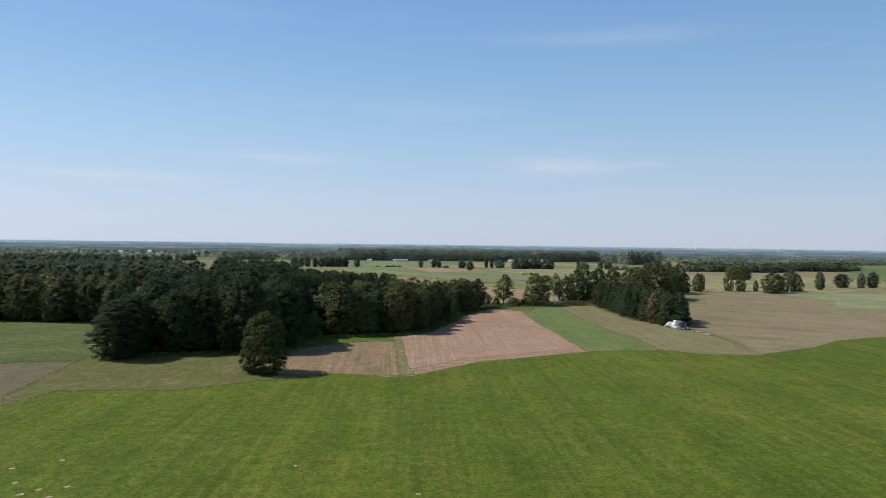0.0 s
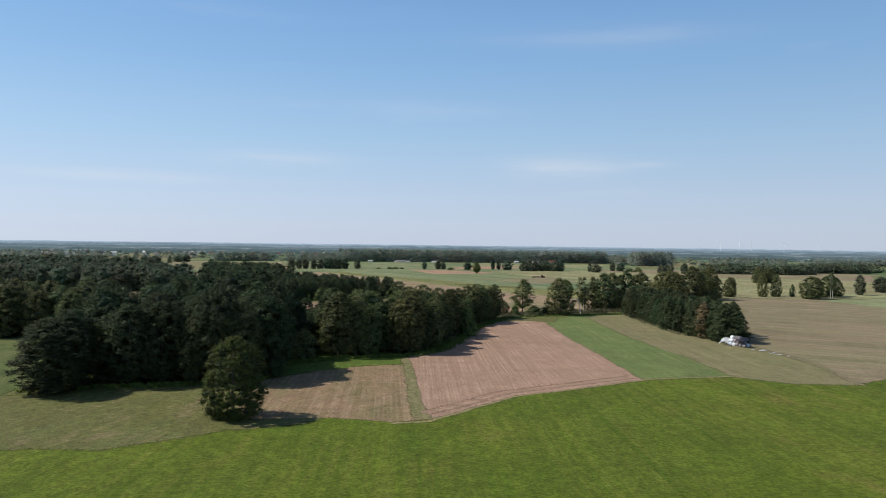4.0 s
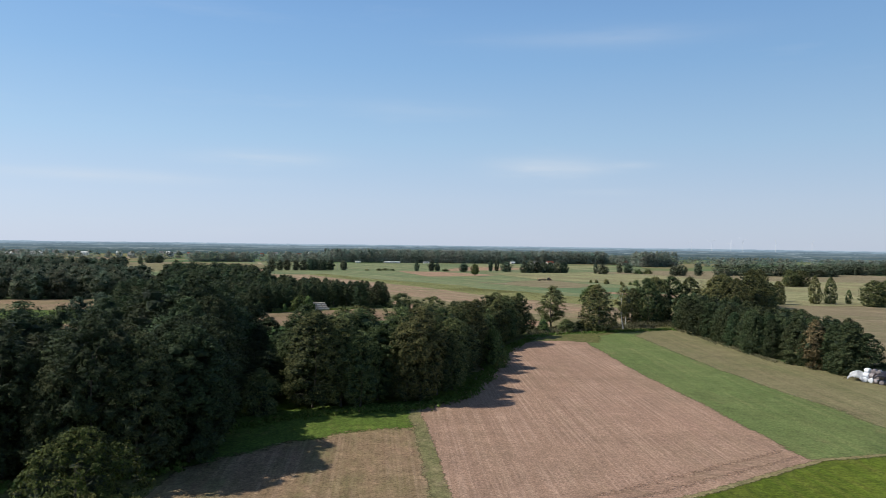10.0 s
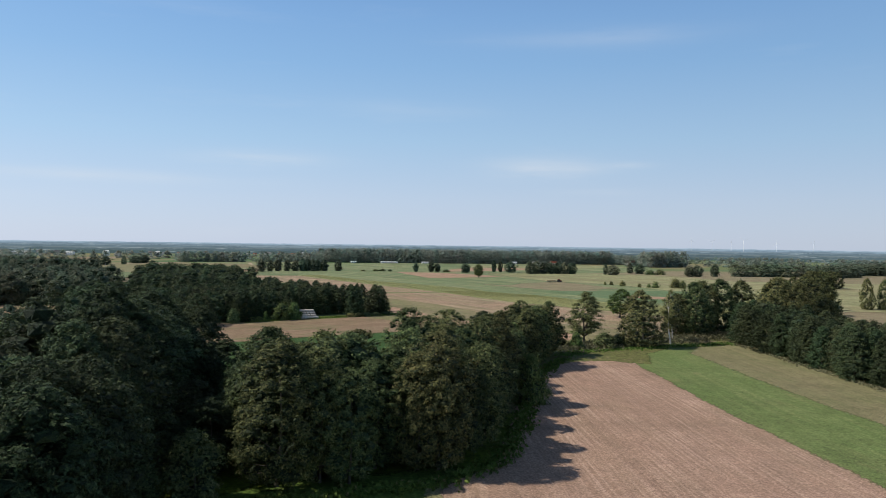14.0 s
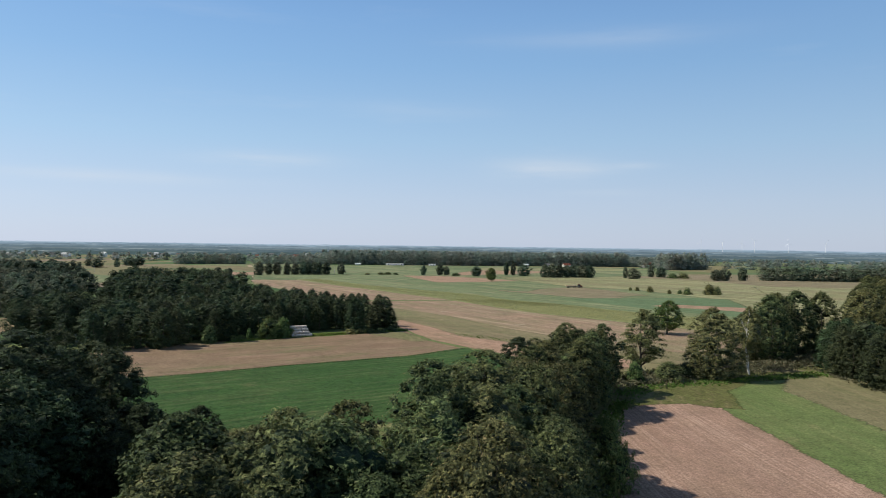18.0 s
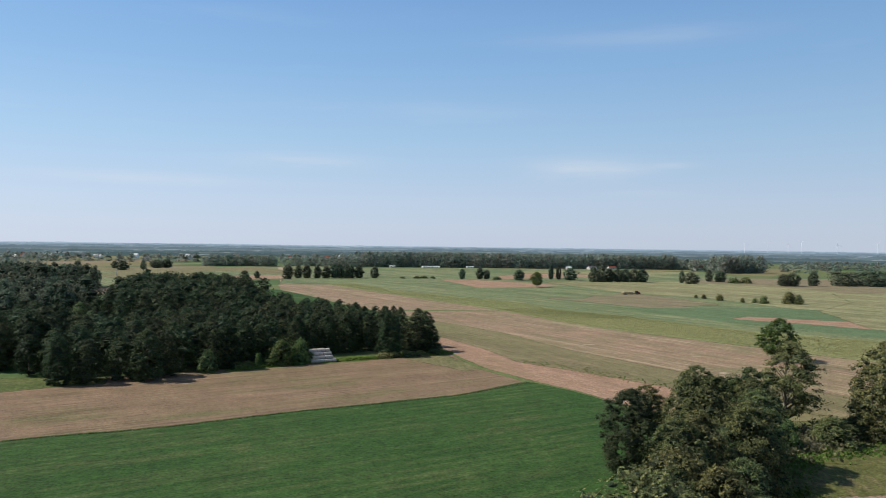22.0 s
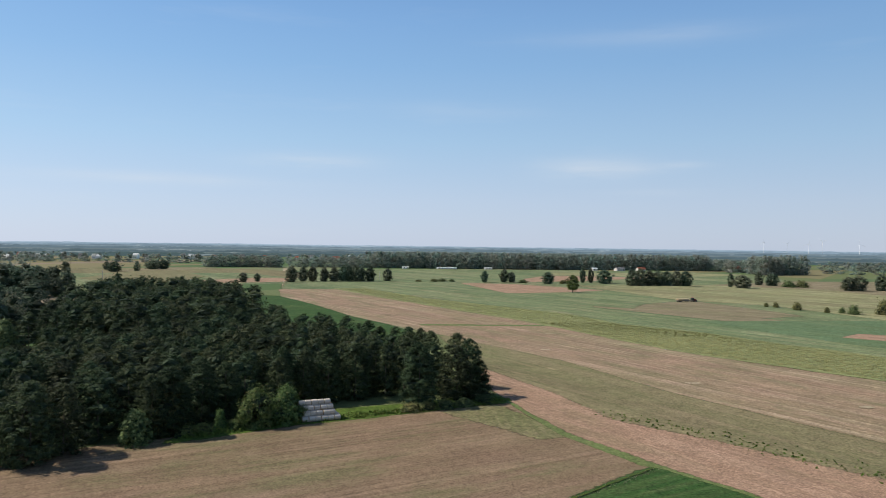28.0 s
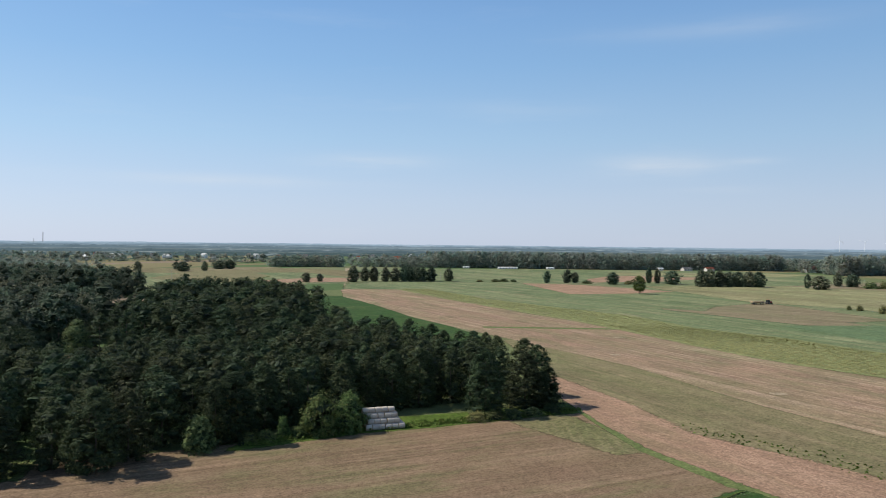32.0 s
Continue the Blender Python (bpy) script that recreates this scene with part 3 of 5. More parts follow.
field("rough_verge", [(-150, 400), (-118, 411), (-97, 421), (-84, 432), (-70, 437), (-72, 444), (-95, 441), (-112, 450), (-150, 440)], PASTURE, "rough weedy grass at the end of the stubble", 1.2, 4.0, "field", 2.0)
field("wood_verge", [(-44, 453), (-33, 460.5), (-25, 465.5), (-10, 472), (10, 482), (17, 485), (14, 492), (-4, 482), (-20, 476), (-36, 466)], LUSH, "fresh green verge before the north wood", 0.6, 1.5)
field("crop_field", [(33.6, 440), (41, 428), (46, 421), (52, 406), (60, 395), (50, 372), (34, 352), (20, 328), (5, 300), (-20, 285), (-40, 295), (-60, 350), (-95, 345), (-150, 345), (-90, 375), (-60, 389.5), (-41, 396.5), (-21, 407.5), (14, 423.5)], CROP, "deep green young crop field with bare patches")
field("crop_field_dry_end", [(2, 300), (-22, 287), (-38, 300), (-40, 330), (-22, 338), (2, 342), (18, 340)], CROPDRY, "lighter green crop edge with dry spots", 2.5, 4.0, "field", 4.5)
field("grass_verge", [(15.6, 489), (22.6, 459), (31, 441.5), (34.4, 439), (42, 427.5), (53, 405), (54.5, 405), (43, 429), (35.2, 441.5), (24.6, 460), (17.2, 488)], CLOVER, "narrow green grass verge between fields", 0.4, 2.0, "field", 0.4)
field("soil_band", [(17, 528), (31, 493), (37, 470), (50, 456), (58, 446.5), (66, 436), (78, 418), (72, 402), (55, 404), (43, 429.5), (35, 442), (25, 460), (17.5, 488), (14, 505)], BAND, "pink-brown bare soil band")
field("olive_band", [(8, 590), (17, 528), (31, 493), (37, 470), (50, 456), (66, 436), (78, 418), (95, 398), (118, 396), (108, 420), (78, 454), (57, 494), (41, 539), (12, 590)], OLIVE_BAND, "olive fallow band across the plain", 0.5, 3.0, "field", 2.0)
field("dark_green_strip", [(-150, 800), (-83, 779), (-57, 727), (-31, 665), (-22, 648), (0, 592), (-12, 560), (-50, 590), (-110, 720)], CROP, "dark green strip field behind the wood")
field("striped_field", [(-94, 850), (-60, 858), (-20, 768), (24, 684), (44, 649), (52, 630), (70, 583), (82, 556), (92, 541), (116, 509), (150, 460), (150, 432), (112, 416), (78, 454), (57, 494), (41, 539), (10, 592), (-22, 646), (-31, 663), (-57, 725), (-83, 777), (-96, 838)], STRIPES, "long pinkish stubble field in stripes")
field("cross_track", [(1, 626.2), (52, 626.8), (52, 629.2), (0, 629.6)], CLOVER, "thin grassy track across the stubble", 0.4, 3.0, "field", 0.9)
field("sand_track", [(-96, 850), (-166, 1250), (-162, 1250), (-91, 850)], PALE_SAND, "pale sandy field track", 0.5, 6.0, "field", 1.0)
field("pocket_grass", [(-190, 405), (-120, 420), (-116, 452), (-126, 468), (-190, 460)], LUSH, "green grass in a pocket between the woods", 1.0, 4.0, "field", 2.0)
field("pocket_soil", [(-195, 462), (-126, 470), (-124, 500), (-110, 532), (-118, 546), (-132, 530), (-195, 520)], STUBBLE, "brown stubble in a pocket between the woods", 1.0, 4.0, "field", 2.0)
field("middle_green_field", [(-94, 852), (-112, 1002), (-20, 978), (45, 978), (130, 935), (145, 914), (170, 780), (210, 740), (225, 650), (200, 590), (190, 500), (143, 540), (116, 590), (69, 660), (53, 690), (0, 760), (-45, 855)], FARGREEN, "broad green field in the middle distance", 1.0, 8.0, "field", 4.0)
field("maize_field", [(-60.5, 858), (-38, 863), (5, 772), (38, 727), (72, 680), (86, 636), (110, 608), (125, 577), (143, 548), (192, 506), (184, 478), (150, 464), (116, 511), (92, 543), (82, 558), (70, 585), (52, 632), (44, 651), (24, 686), (-20, 770)], MAIZE_GROUND, "ripening yellow-green maize strip", 0.8, 3.0, "field", 1.2)
field("bare_patch", [(64, 828), (41, 949), (85, 935), (140, 868), (104, 842)], BAND, "bare reddish soil patch", 0.8, 6.0, "field", 3.0)
field("tan_patch", [(98, 722), (116, 707), (135, 740), (168, 766), (177, 727), (187, 680), (158, 668), (184, 610), (173, 606), (150, 642), (124, 682)], TAN, "mown tan patch with a waiting tractor", 1.0, 5.0, "field", 4.0)
field("lower_green", [(128, 649), (178, 655), (197, 657), (225, 655), (240, 620), (215, 560), (190, 520), (152, 575)], DULLGREEN, "dark green crop on the plain")
field("soil_wedge", [(160, 596), (173, 607), (199, 590), (240, 570), (215, 540), (187, 573)], BAND, "brown soil wedge beyond the maize")
field("yellow_field", [(140, 912), (168, 777), (208, 747), (225, 657), (240, 646), (300, 700), (342, 792), (332, 902), (253, 957), (141, 937)], YELLOW, "yellowing field with small bushes", 1.0, 8.0, "field", 4.0)
field("far_tan", [(255, 958), (334, 903), (345, 793), (480, 760), (640, 900), (560, 1060), (380, 1040)], TAN, "pale tan field far off")
field("north_green", [(-20, 976), (45, 976), (130, 932), (253, 958), (380, 1040), (420, 1200), (330, 1290), (60, 1290), (-120, 1240), (-110, 1001)], FARGREEN, "green pasture before the long far wood", 1.0, 8.0, "field", 4.0)
field("north_soil", [(95, 975), (170, 1010), (260, 1100), (150, 1120), (110, 1040)], BAND, "far bare soil strip")
field("north_yellow", [(150, 1135), (300, 1120), (400, 1190), (380, 1230), (160, 1200)], YELLOW, "far yellow strip")
field("west_green", [(-110, 1001), (-115, 930), (-107, 912), (-160, 897), (-200, 790), (-330, 800), (-420, 1000), (-326, 1053), (-190, 1105)], FARGREEN, "green field left of the avenue", 1.0, 8.0, "field", 4.0)
field("west_soil", [(-110, 1003), (-112, 940), (-165, 905), (-200, 915), (-150, 1000)], BAND, "far brown soil patch")
field("west_tan", [(-110, 1005), (-185, 1108), (-330, 1056), (-460, 1120), (-300, 1245), (-180, 1200), (-120, 1120)], OLIVE_BAND, "far tan strips of stubble")
field("east_yellow", [(232, 506), (322, 498), (420, 556), (520, 640), (480, 758), (335, 792), (292, 702), (232, 638), (205, 556)], YELLOW, "yellow-green field behind the row of trees", 1.0, 8.0, "field", 4.0)
field("mid_olive", [(150, 432), (150, 460), (190, 500), (216, 560), (232, 504), (192, 402), (150, 405)], FALLOW, "rough olive grassland behind the planted trees")
for x, y, w in ((-50.5, 112.3, 0.45), (-45, 116, 0.4), (-44.1, 101.2, 0.6), (-39.3, 103.9, 0.5), (-39.9, 100.1, 0.45), (-42.5, 103, 0.35), (-47, 106, 0.3), (-9.6, 111.5, 0.2), (8.1, 98.4, 0.35), (-52, 100, 0.5)):
    field("bare_spot", [(x - 0.6 * w, y - 0.12), (x, y - 0.2), (x + 0.6 * w, y - 0.08), (x + 0.4 * w, y + 0.18), (x - 0.36 * w, y + 0.2)], PALE_SAND, "pale bare spot in the meadow", 0.12, 0.2, "field", 0.25, 0.029)
for x, y, w in ((65.3, 505.9, 1.9), (39, 560, 1.5), (30, 690, 3.0), (-4, 740, 2.5), (92, 480, 1.4), (48, 600, 2.0), (88, 452, 1.2)):
    field("chaff_patch", [(x - w, y - 0.5), (x, y - 0.9), (x + w, y - 0.3), (x + 0.8 * w, y + 0.8), (x - 0.6 * w, y + 0.9)], PALE_SAND, "pale spilled chaff on the stubble", 0.3, 0.8, "field", 0.4)
strip("furrow", [(-110, 364), (-90, 375), (-60, 390), (-41, 397), (-21, 408), (14, 424), (33, 439.5)], 0.16, -0.18, RUT, "dark furrow between stubble and crop", 0.6)
strip("dark_line", [(92, 540), (116, 508), (150, 459)], 0.25, -0.15, RUT, "grassy edge of the maize", 0.8)
field("west_maize", [(-226, 893), (-189, 921), (-198, 1016), (-268, 1140), (-305, 1130), (-290, 960)], FALLOW, "yellow-green field with a dark edge", 0.8)
field("west_strip", [(-330, 1100), (-300, 1245), (-250, 1245), (-270, 1142), (-306, 1134)], TAN, "far tan stubble strip", 1.0)
strip("dark_line", [(-226, 892), (-189, 920), (-198, 1015)], 2.0, -1.0, RUT, "dark green edge of the far field", 0.5)


# ---- trees ----
def unit(v):
    return v / (np.linalg.norm(v, axis=-1, keepdims=True) + 1e-9)


def leaves(rng, clumps, per, size, up=0.45, flat=0.85, rough=0.42):
    """Sprays of leaves as pointed quads, round the outer side of each clump (x, y, z, radius)."""
    c = np.repeat(clumps, per, axis=0)
    n = len(c)
    d = unit(rng.normal(size=(n, 3)) + np.array([0, 0, 0.35]))
    hub = np.array([clumps[:, 0].mean(), clumps[:, 1].mean(), clumps[:, 2].mean()])
    away = unit((c[:, :3] - hub) * np.array([1, 1, 0.6]))
    d = unit(d + 0.55 * away)
    pos = c[:, :3] + d * c[:, 3:4] * (0.62 + 0.38 * np.sqrt(rng.random((n, 1)))) * np.array([1, 1, flat])
    nor = unit(1.0 * d + 0.35 * away + np.array([0, 0, up]) + rough * rng.normal(size=(n, 3)))
    a = unit(np.cross(nor, rng.normal(size=(n, 3))))
    b = np.cross(nor, a)
    s = size * (0.65 + 0.7 * rng.random((n, 1)))
    bend = 0.12 * s * nor
    return np.stack([pos - a * s * 0.6, pos + b * s * 0.34 + bend, pos + a * s * 0.6, pos - b * s * 0.34 + bend], 1).reshape(-1, 3)


def padded(off, clumps, stretch, flat, droop):
    """Bends offsets from clump centres into boughs: drawn outwards, flattened and drooping at the tips."""
    hub = np.array([clumps[:, 0].mean(), clumps[:, 1].mean()])
    out = unit(clumps[:, :2] - hub)
    side = np.stack([-out[:, 1], out[:, 0]], 1)
    along = (off[:, :2] * out).sum(1, keepdims=True)
    across = (off[:, :2] * side).sum(1, keepdims=True)
    xy = out * along * stretch + side * across
    z = off[:, 2:] * flat - droop * (along * stretch) * np.abs(along) / clumps[:, 3:4]
    return np.concatenate([xy, z], 1)


def sprays(rng, clumps, per, size, up=0.45, rough=0.5, pad=(1.4, 0.62, 0.18)):
    """Leafy twig ends as small triangles on the outer side of each bough."""
    c = np.repeat(clumps, per, axis=0)
    n = len(c)
    hub = np.array([clumps[:, 0].mean(), clumps[:, 1].mean(), clumps[:, 2].mean()])
    away = unit((c[:, :3] - hub) * np.array([1, 1, 0.7]))
    d = unit(unit(rng.normal(size=(n, 3))) + 0.55 * away + np.array([0, 0, 0.25]))
    pos = c[:, :3] + padded(d * c[:, 3:4] * (0.52 + 0.88 * rng.random((n, 1)) ** 1.4), c, *pad)
    nor = unit(d + 0.3 * away + np.array([0, 0, up]) + rough * rng.normal(size=(n, 3)))
    a = unit(np.cross(nor, rng.normal(size=(n, 3))))
    b = np.cross(nor, a)
    s = size * (0.5 + 0.9 * rng.random((n, 1)) ** 2)
    return np.stack([pos - a * s * 0.5 - b * s * 0.38, pos + a * s * 0.75 + nor * s * 0.15, pos - a * s * 0.4 + b * s * 0.42], 1).reshape(-1, 3)


def lump_shape(level):
    bm = bmesh.new()
    bmesh.ops.create_icosphere(bm, subdivisions=level, radius=1.0)
    bm.verts.index_update()
    v = np.array([q.co[:] for q in bm.verts])
    f = np.array([[q.index for q in face.verts] for face in bm.faces])
    bm.free()
    return v, f


LUMP = {1: lump_shape(1), 2: lump_shape(2)}


def hearts(rng, clumps, level=1, share=0.62, spiky=0.20, pad=(1.4, 0.62, 0.18)):
    """The dense uneven body of foliage inside each bough."""
    v, f = LUMP[level]
    out = []
    for row in clumps:
        w = v * (1 + spiky * rng.normal(size=(len(v), 1))) * row[3] * share
        out.append((w * np.array([1.15, 1.15, pad[1]]) + row[:3])[f].reshape(-1, 3))
    return np.concatenate(out)


PROFILE = {
    # share of the height -> share of the half width
    "alder": ((0.08, 0.62), (0.22, 0.90), (0.45, 1.0), (0.68, 0.96), (0.85, 0.74), (0.95, 0.44), (1.0, 0.16)),
    "oak": ((0.01, 0.55), (0.12, 0.86), (0.33, 1.0), (0.6, 0.92), (0.8, 0.70), (0.92, 0.42), (1.0, 0.10)),
    "poplar": ((0.24, 0.45), (0.34, 0.9), (0.5, 1.0), (0.66, 0.85), (0.8, 0.68), (0.92, 0.42), (1.0, 0.1)),
    "plantation": ((0.03, 0.85), (0.18, 1.0), (0.48, 0.97), (0.70, 0.82), (0.86, 0.58), (0.95, 0.34), (1.0, 0.08)),
    "willow": ((0.02, 0.80), (0.25, 1.0), (0.5, 0.95), (0.75, 0.72), (0.92, 0.42), (1.0, 0.12)),
    "field": ((0.05, 0.55), (0.2, 0.90), (0.5, 1.0), (0.7, 0.95), (0.86, 0.66), (1.0, 0.15)),
    "lone": ((0.20, 0.5), (0.32, 0.95), (0.55, 1.0), (0.75, 0.86), (0.9, 0.56), (1.0, 0.15)),
    "birch": ((0.38, 0.25), (0.5, 0.7), (0.66, 1.0), (0.8, 0.8), (0.95, 0.4), (1.0, 0.1)),
}


PAD = {"plantation": (1.30, 0.70, 0.18), "alder": (1.20, 0.82, 0.14), "oak": (1.05, 0.95, 0.05), "lone": (1.15, 0.85, 0.1), "field": (1.1, 0.9, 0.08), "willow": (1.15, 0.9, 0.25), "poplar": (1.6, 0.48, 0.15), "birch": (1.3, 0.75, 0.35)}


def crown_clumps(rng, kind, high, wide, count, radius, fill=0.62):
    hs, rs = zip(*PROFILE[kind])
    out = []
    lean = rng.normal(size=2) * 0.03 * wide
    lobes = rng.random(3) * math.tau
    for k in range(count):
        h = min(1.0, hs[0] + (1 - hs[0]) * ((k + 4 * rng.random() - 1.5) / count) ** 1.12) if k > 1 else hs[0]
        turn = k * 2.39996 + rng.normal() * 0.9
        lobe = 1 + 0.10 * math.sin(2 * turn + lobes[0] + 5 * h) + 0.08 * math.sin(3 * turn + lobes[1] - 7 * h)
        r = np.interp(h, hs, rs) * wide / 2 * lobe
        r *= 1.0 + 0.09 * rng.normal() * (h < 0.9)
        cr = radius * (0.6 + 0.75 * rng.random()) * (0.75 + 0.35 * np.interp(h, hs, rs))
        rad = max(r - cr * 0.75, 0) * (fill + (1 - fill) * math.sqrt(rng.random()))
        out.append((rad * math.cos(turn) + lean[0] * h, rad * math.sin(turn) + lean[1] * h, min(h * high, high - cr * 0.5), cr))
    return np.array(out)


def wood_of(rng, clumps, high, thick, reach=0.8, limbs=9):
    bend = rng.normal(size=2) * 0.02 * high
    line = []
    for k in range(6):
        s = k / 5
        line.append((bend[0] * math.sin(3 * s), bend[1] * math.sin(2.4 * s), s * high * reach, thick * (1.25 if k == 0 else 1) * (1 - 0.85 * s) + 0.02))
    lines = [line]
    for k in rng.permutation(len(clumps))[:limbs]:
        x, y, z, r = clumps[k]
        foot = max(0.14 * high, z - 0.8 * math.hypot(x, y) - 0.05 * high)
        foot = min(foot, high * reach * 0.95)
        s = foot / (high * reach)
        x0, y0 = bend[0] * math.sin(3 * s), bend[1] * math.sin(2.4 * s)
        t0 = thick * (1 - 0.85 * s) * 0.5
        lines.append([(x0, y0, foot, t0 + 0.01), ((x0 + x) * 0.5, (y0 + y) * 0.5, foot + (z - foot) * 0.45, t0 * 0.6 + 0.01), (x, y, z, 0.02)])
    return tubes(lines, 6)


class Kind:
    """A kind of tree: a few shapes, each with its own wood and leaves, shared by all its trees."""

    def __init__(self, name, profile, leaf, bark, high, wide, count, radius, per, size, shapes, seed, thick=0.22, fill=0.62, limbs=9, level=1, reach=0.8, share=0.46, core_share=0.64):
        self.name, self.high, self.wide, self.shapes = name, high, wide, []
        for k in range(shapes):
            rng = np.random.default_rng(seed + k)
            clumps = crown_clumps(rng, profile, high * (0.94 + 0.12 * rng.random()), wide * (0.9 + 0.2 * rng.random()), count, radius, fill)
            core = crown_clumps(rng, profile, high * 0.95, wide * 0.86, max(6, count // 6), radius * 1.9, fill)
            pad = PAD.get(profile, PAD["alder"])
            # the lumps inside take the dark colour that stands in for crown shade
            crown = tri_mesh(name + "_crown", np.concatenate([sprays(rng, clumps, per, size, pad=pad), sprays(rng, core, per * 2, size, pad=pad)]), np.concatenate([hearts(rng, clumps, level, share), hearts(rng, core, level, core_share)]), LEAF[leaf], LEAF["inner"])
            trunk = bm_mesh(name + "_trunk", wood_of(rng, clumps, high, thick, reach, limbs), bark, True)
            self.shapes.append((trunk, crown))

    def plant(self, rng, x, y, high=None, wide=None, label="", group="", category="tree", name=None):
        trunk, crown = self.shapes[int(rng.integers(len(self.shapes)))]
        sz = (high or self.high) / self.high
        sx = (wide / self.wide) if wide else sz
        root = empty(name or self.name, x, y, -0.05, float(rng.random() * 360))
        root.scale = (sx, sx, sz)
        part("trunk", trunk, root)
        part("crown", crown, root)
        return tagged(root, label, category, group)


ALDER = Kind("alder_tree", "alder", "alder", BARK, 17, 10, 300, 0.64, 44, 0.30, 5, 100, fill=0.74)
ALDER_M = Kind("alder_tree", "alder", "alder", BARK, 17, 10, 180, 0.80, 44, 0.38, 5, 150, fill=0.74)
ALDER_D = Kind("alder_tree", "alder", "plantation", BARK, 17, 10, 290, 0.66, 44, 0.31, 5, 130, fill=0.74)
LONE = Kind("field_maple", "lone", "oak", BARK, 12, 11, 210, 0.68, 40, 0.34, 2, 180, 0.3, 0.6, 16)
DENSE = Kind("ditch_tree", "oak", "alder", BARK, 17, 12, 260, 0.76, 44, 0.36, 3, 170, 0.3, 0.85)
OAK = Kind("oak_tree", "oak", "oak", BARK, 15, 12, 420, 0.62, 52, 0.28, 1, 200, 0.34, 0.88)
POPLAR = Kind("poplar_tree", "poplar", "poplar", BARK, 19, 12, 130, 0.85, 70, 0.42, 1, 309, 0.30, 0.4, 40, 1, 0.95, 0.35)
BIRCH = Kind("birch_tree", "birch", "poplar", BIRCH_BARK, 16, 7, 70, 0.7, 50, 0.34, 2, 320, 0.20, 0.4, 16, 1, 0.95, 0.35)
PLANTED = Kind("planted_tree", "plantation", "plantation", BARK, 15, 8.2, 200, 0.66, 40, 0.32, 6, 400, 0.16, 0.78)
RUSSET = Kind("russet_tree", "plantation", "russet", BARK, 14, 5.5, 50, 0.9, 60, 0.46, 1, 450, 0.16, 0.5, share=0.4)
WILLOW = Kind("willow_bush", "willow", "willow", BARK, 6, 7.5, 46, 0.95, 110, 0.40, 3, 503, 0.14, 0.45, share=0.6)
OLIVE = Kind("olive_willow", "willow", "poplar", BARK, 8, 8, 40, 1.2, 120, 0.40, 2, 520, 0.14, share=0.6)
FIELD = Kind("field_tree", "field", "hazed_tree", BARK, 12, 10, 90, 1.05, 28, 0.62, 4, 600, 0.24, 0.5)
SHRUB = Kind("hawthorn_bush", "willow", "alder", BARK, 3, 4, 20, 0.8, 60, 0.40, 3, 650, 0.08)

rng = np.random.default_rng(7)


def scatter(poly, spacing, rng):
    xs, ys = zip(*poly)
    out, row = [], 0
    y = min(ys)
    while y < max(ys):
        x = min(xs) + (row % 2) * spacing / 2
        while x < max(xs):
            px, py = x + rng.normal() * spacing * 0.2, y + rng.normal() * spacing * 0.2
            if inside(px, py, poly):
                out.append((px, py))
            x += spacing
        y += spacing * 0.87
        row += 1
    return out


def small_shape(profile, leaf_size, count, per, seed, high, wide, radius, up=0.45, heart=1.9):
    r = np.random.default_rng(seed)
    clumps = crown_clumps(r, profile, high, wide, count, radius)
    pad = PAD.get(profile, PAD["alder"])
    core = crown_clumps(r, profile, high * 0.95, wide * 0.88, max(6, count // 5), radius * heart)
    return np.concatenate([sprays(r, clumps, per, leaf_size, up, pad=pad), sprays(r, core, per, leaf_size, up, pad=pad)]), hearts(r, core, 1, 0.66, 0.25, pad)


LIGHT_ALDER = [small_shape("alder", 0.42, 150, 30, 700 + k, 17, 10.5, 0.85) for k in range(4)]
LIGHT_PLANTED = [small_shape("plantation", 0.46, 96, 24, 720 + k, 15, 9.0, 0.9) for k in range(5)]
MID_PLANTED = [small_shape("plantation", 0.7, 44, 18, 790 + k, 15, 9.2, 1.3) for k in range(4)]
MID_ALDER = [small_shape("alder", 0.95, 36, 16, 780 + k, 17, 11, 1.6) for k in range(4)]
FAR_TREE = [small_shape("oak", 1.5, 14, 9, 740 + k, 16, 13, 2.0, 1.2, 1.2) for k in range(5)]


def place_shapes(shapes, spots, rng):
    """Copies of leaf shapes at (x, y, height scale, width scale), joined into two arrays."""
    out, tints = ([], []), ([], [])
    for x, y, sz, sx in spots:
        tint = 0.05 + 0.9 * rng.random()
        pair = shapes[int(rng.integers(len(shapes)))]
        a = rng.random() * math.tau
        ca, sa = math.cos(a), math.sin(a)
        for v, done, mark in zip(pair, out, tints):
            w = np.empty_like(v)
            w[:, 0] = (v[:, 0] * ca - v[:, 1] * sa) * sx + x
            w[:, 1] = (v[:, 0] * sa + v[:, 1] * ca) * sx + y
            w[:, 2] = v[:, 2] * sz
            done.append(w)
            mark.append(np.full(len(v), tint))
    return np.concatenate(out[0]), np.concatenate(out[1]), (np.concatenate(tints[0]), np.concatenate(tints[1]))


def stuff(name, verts, material, label, category, inner=None):
    if isinstance(verts, tuple):
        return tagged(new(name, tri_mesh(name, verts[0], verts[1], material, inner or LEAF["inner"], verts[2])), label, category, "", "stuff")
    return tagged(new(name, quad_mesh(name, verts, material)), label, category, "", "stuff")


